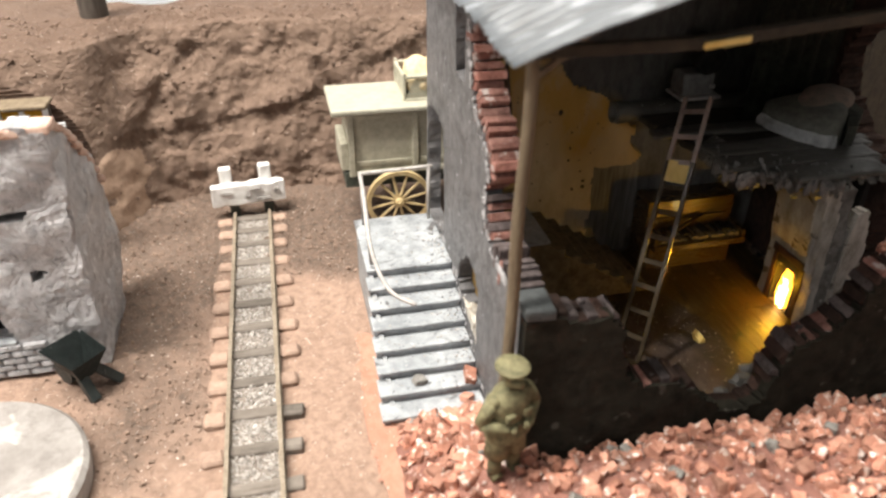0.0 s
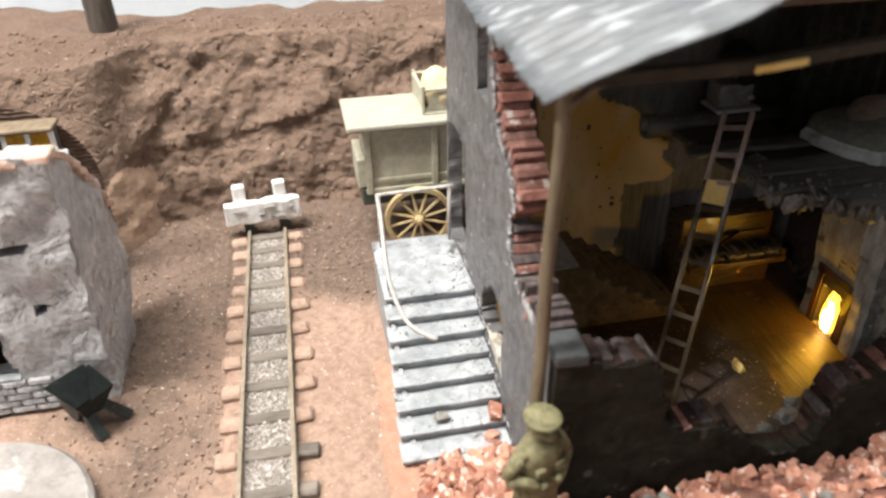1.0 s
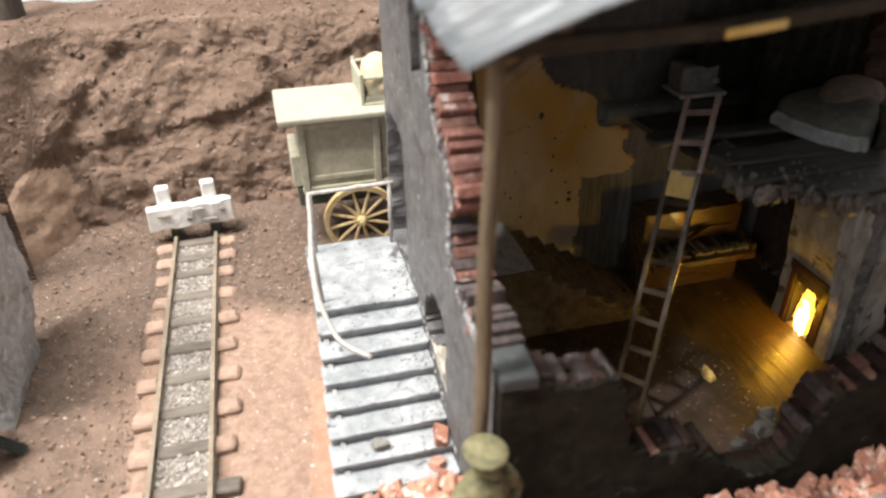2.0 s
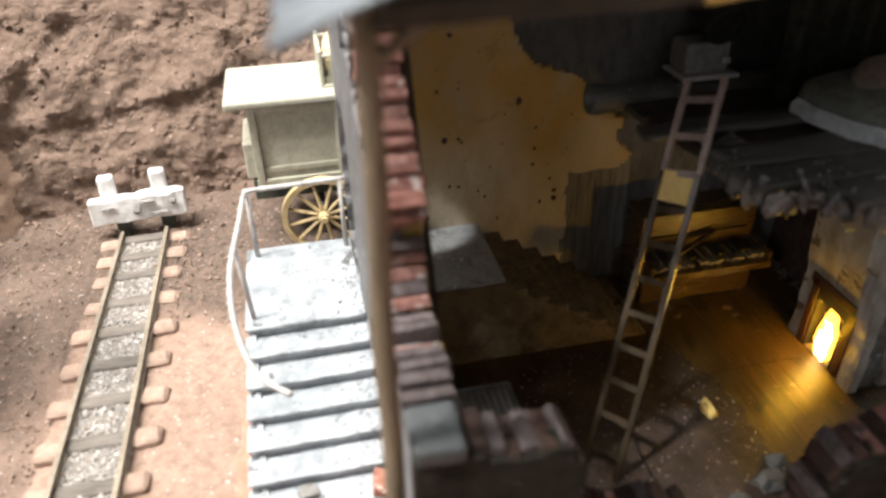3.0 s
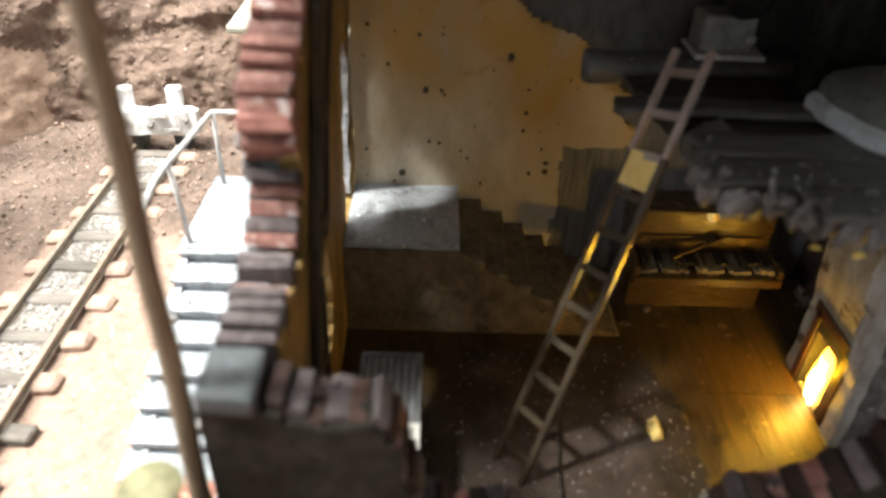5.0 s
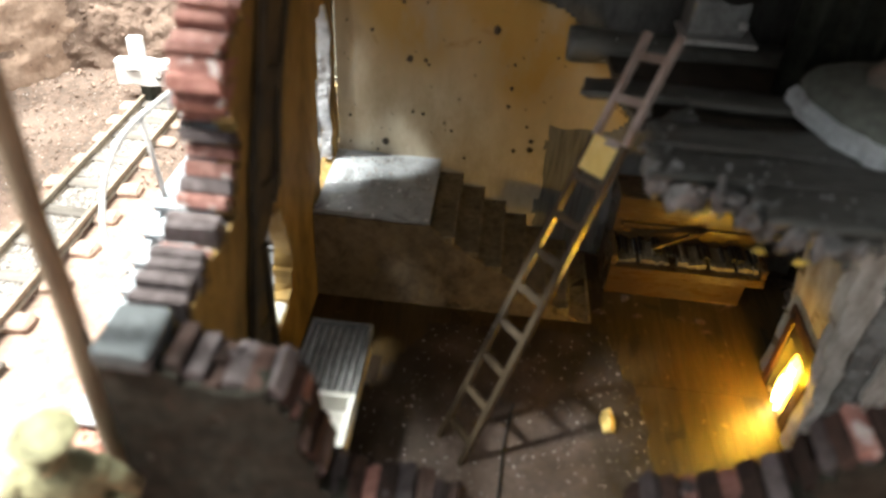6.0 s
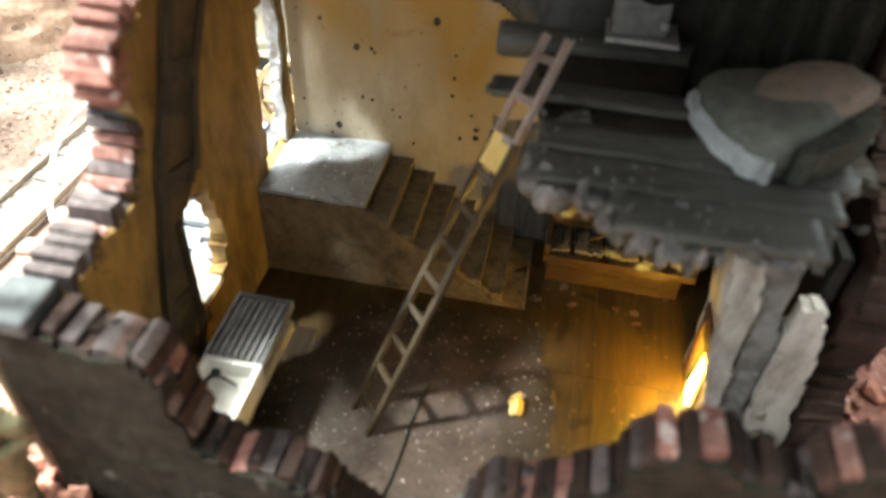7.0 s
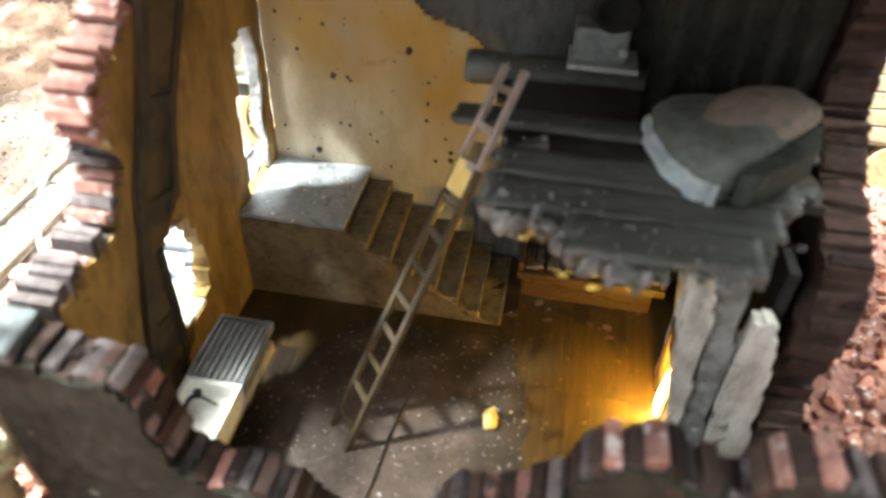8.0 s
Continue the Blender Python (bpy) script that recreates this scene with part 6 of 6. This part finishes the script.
# rubble heap before the house and on towards the east
def verge(x, y):
    """The heap thins out unevenly towards its southern and eastern ends."""
    south = (y - 0.75 - 0.5 * noise.noise((x * 0.7, 3, 1)) - 0.25 * noise.noise((x * 2.5, 5, 1))) / 0.6
    east = (13.4 - x + 0.5 * noise.noise((y * 0.7, 8, 1))) / 0.6
    return max(0.0, min(1.0, south, east))


def heap(x, y):
    rise = 1 / (1 + math.exp(-(x - 2.6) * 1.6))
    h = (0.16 + 0.62 * rise) * max(0.0, min(1.0, (y - 0.5) / 3.2))
    edge = max(0.0, min(1.0, (x - 1.45 - 0.2 * noise.noise((y * 1.5, 0, 3))) / 0.5))
    back = 1.0 if x > 8.7 else max(0.0, min(1.0, ((6.55 if x < 2.72 else 5.45) - y) / (0.55 if x < 2.72 else 0.15)))
    near_wall = max(0.0, min(1.0, (y - 4.6) / 0.7)) * max(0.0, min(1.0, (x - 2.75) / 0.4))
    h *= 1 - 0.55 * near_wall
    if x > 8.5:
        h = 0.35 + 0.35 * noise.noise((x * 0.5, y * 0.5, 1)) + (0.25 if y < 9 else 0)
        h *= max(0.0, min(1.0, (12.2 - y) / 1.5))
    return (h + noise.noise((x * 1.6, y * 1.6, 6)) * 0.09 + noise.noise((x * 4, y * 4, 2)) * 0.05) * edge * back * verge(x, y) - 0.06 * (1 - edge * back * verge(x, y))


rubble = thing("rubble_heap", (5, 4, 0), "heap of broken pink-red brick rubble before the house", "rubble")
bm = bmesh.new()
us, vs = spread(1.35, 14, 0.12), spread(0.2, 5.36, 0.12)
g = [[bm.verts.new((u, v, heap(u, v))) for u in us] for v in vs]
for a, b in zip(g, g[1:]):
    for i in range(len(us) - 1):
        bm.faces.new((a[i], a[i + 1], b[i + 1], b[i]))
part("mound", bm, RUBBLE_BASE, rubble)
bm = bmesh.new()
us, vs = spread(1.35, 2.75, 0.1), spread(5.36, 6.55, 0.1)
g = [[bm.verts.new((u, v, heap(u, v))) for u in us] for v in vs]
for a, b in zip(g, g[1:]):
    for i in range(len(us) - 1):
        bm.faces.new((a[i], a[i + 1], b[i + 1], b[i]))
part("mound", bm, RUBBLE_BASE, rubble)
bm = bmesh.new()
us, vs = spread(8.7, 14, 0.12), spread(5.3, 12.5, 0.12)
g = [[bm.verts.new((u, v, heap(u, v))) for u in us] for v in vs]
for a, b in zip(g, g[1:]):
    for i in range(len(us) - 1):
        bm.faces.new((a[i], a[i + 1], b[i + 1], b[i]))
part("mound", bm, RUBBLE_BASE, rubble)
BITS = [chunk_mesh("brick_fragment", a, b, c, RUBBLE, 70 + i, 0.2, 0.11) for i, (a, b, c) in enumerate(((.22, .14, .10), (.15, .13, .11), (.27, .14, .09), (.12, .11, .08), (.18, .16, .12), (.10, .09, .07)))]
BITS += BITS[:] + [chunk_mesh('brick_fragment', .15, .13, .1, GREY_PLASTER, 79, 0.3)]
LOOSE = [chunk_mesh("brick_fragment", a, b, c, RUBBLE_LOOSE, 90 + i, 0.34) for i, (a, b, c) in enumerate(((.17, .12, .09), (.12, .11, .1), (.2, .11, .08), (.1, .09, .07), (.08, .07, .06)))]
near, rest = 0, []
while near < 290:
    x, y = (rng.uniform(1.6, 7.4), rng.uniform(3.7, 5.3)) if near % 4 else (rng.uniform(1.75, 2.72), rng.uniform(5.2, 6.45))
    if abs(x - 2.555) < 0.22 and abs(y - 5.08) < 0.2:
        continue
    piece("brick_fragment", rng.choice(BITS), rubble, x, y, heap(x, y) + rng.uniform(0.0, 0.06), rng.uniform(0, 6), rng.uniform(0, 6), rng.uniform(0, 6), [rng.uniform(0.65, 1.2)] * 3)
    near += 1
for k in range(260):
    x, y = rng.uniform(1.6, 2.72), rng.uniform(5.2, 6.5)
    rest.append((x, y, max(heap(x, y), 0.0) + rng.uniform(0, 0.03), rng.uniform(0.3, 0.9), rng.randrange(5)))
for k in range(6500):
    x, y = (rng.uniform(1.5, 13), rng.uniform(0.6, 5.32)) if k % 3 else (rng.uniform(8.75, 13), rng.uniform(5.3, 12.0))
    if verge(x, y) < 0.15 + 0.5 * rng.random():
        continue
    rest.append((x, y, heap(x, y) + rng.uniform(-0.02, 0.06), rng.uniform(0.35, 1.05), rng.randrange(5)))
ob = tagged(scatter("loose_rubble", rest, LOOSE, RUBBLE_LOOSE), kind="stuff")
ob.parent = rubble
ob.location = -ORIGIN[rubble.name] * S
# bricks fallen on the stair foot
for x, y, z in ((2.55, 6.58, 0.17), (2.66, 6.82, 0.31), (2.6, 6.38, 0.06), (2.2, 6.32, 0.05), (2.02, 6.86, 0.31), (2.4, 6.2, 0.06), (1.9, 6.2, 0.05)):
    ob = new("loose_brick", rng.choice(BITS))
    ob.matrix_basis = Matrix.LocRotScale(Vector((x, y, z)) * S, Euler((rng.uniform(-.3, .3), rng.uniform(-.3, .3), rng.uniform(0, 6))), None)
    tagged(ob, "broken red brick lying at the stair foot", "brick", "loose bricks")
bm = ragged("z", -0.02, 0.028, [(1.36, 4.6), (1.4, 5.6), (1.3, 6.6), (1.36, 7.4), (1.45, 8.3), (1.62, 8.3), (1.6, 6.5), (2.7, 6.5), (2.7, 5.2), (1.9, 4.6)], [], 0.06, 0.8, 0.012, 51)
solo("brick_dust", bm, BRICK_DUST, (1.6, 6, 0), "orange-red brick dust spilled beside the stairs", "brick dust", kind="structure")
chips = []
for k in range(170):
    x = FX1 - abs(rng.gauss(0, 0.22)) if k % 3 else rng.uniform(1.7, 2.7)
    y = rng.uniform(6.6, 9.3)
    chips.append((max(x, 1.7), y, step_height(y) + 0.006, rng.uniform(0.15, 0.45), k))
tagged(scatter("stair_grit", chips, GRIT, BALLAST), "pale grit lying on the stair treads", "grit", kind="stuff")
dirt = []
for k in range(300):
    y = rng.uniform(6.6, 9.3)
    x = FX1 - 0.02 - abs(rng.gauss(0, 0.13)) if k % 4 else rng.uniform(1.7, 2.7)
    dirt.append((max(x, 1.7), y, step_height(y) + 0.004, rng.uniform(0.07, 0.28), k))
tagged(scatter("stair_dirt", dirt, GRIT, GREY_BRICK), "dark dirt and crumbs along the wall on the stairs", "dirt", kind="stuff")
# crumbs of dark soil beside the track
crumbs = []
while len(crumbs) < 6000:
    x, y = rng.uniform(-3.2, 1.6), rng.uniform(5.5, 13.2)
    if soil_at(x, y) > 0.3 + 0.4 * noise.noise((x * 2, y * 2, 9)) and abs(x) > 0.45:
        crumbs.append((x, y, heights(x, y) + 0.01, rng.uniform(0.12, 0.4) if len(crumbs) % 9 else rng.uniform(0.5, 1.0), rng.randrange(5)))
tagged(scatter("soil_crumbs", crumbs, GRIT, CRUMB), "dark soil crumbs on the clay", "soil", kind="stuff")
litter = []
for k in range(150):
    x, y = rng.uniform(X1 + 0.1, 4.2), 9.5 - abs(rng.gauss(0, 0.35))
    if y > 8.5:
        litter.append((x, y, 1.1, rng.uniform(0.1, 0.38), k))
tagged(scatter("landing_grit", litter, GRIT, BALLAST), "white grit strewn over the inner landing", "grit", kind="stuff")
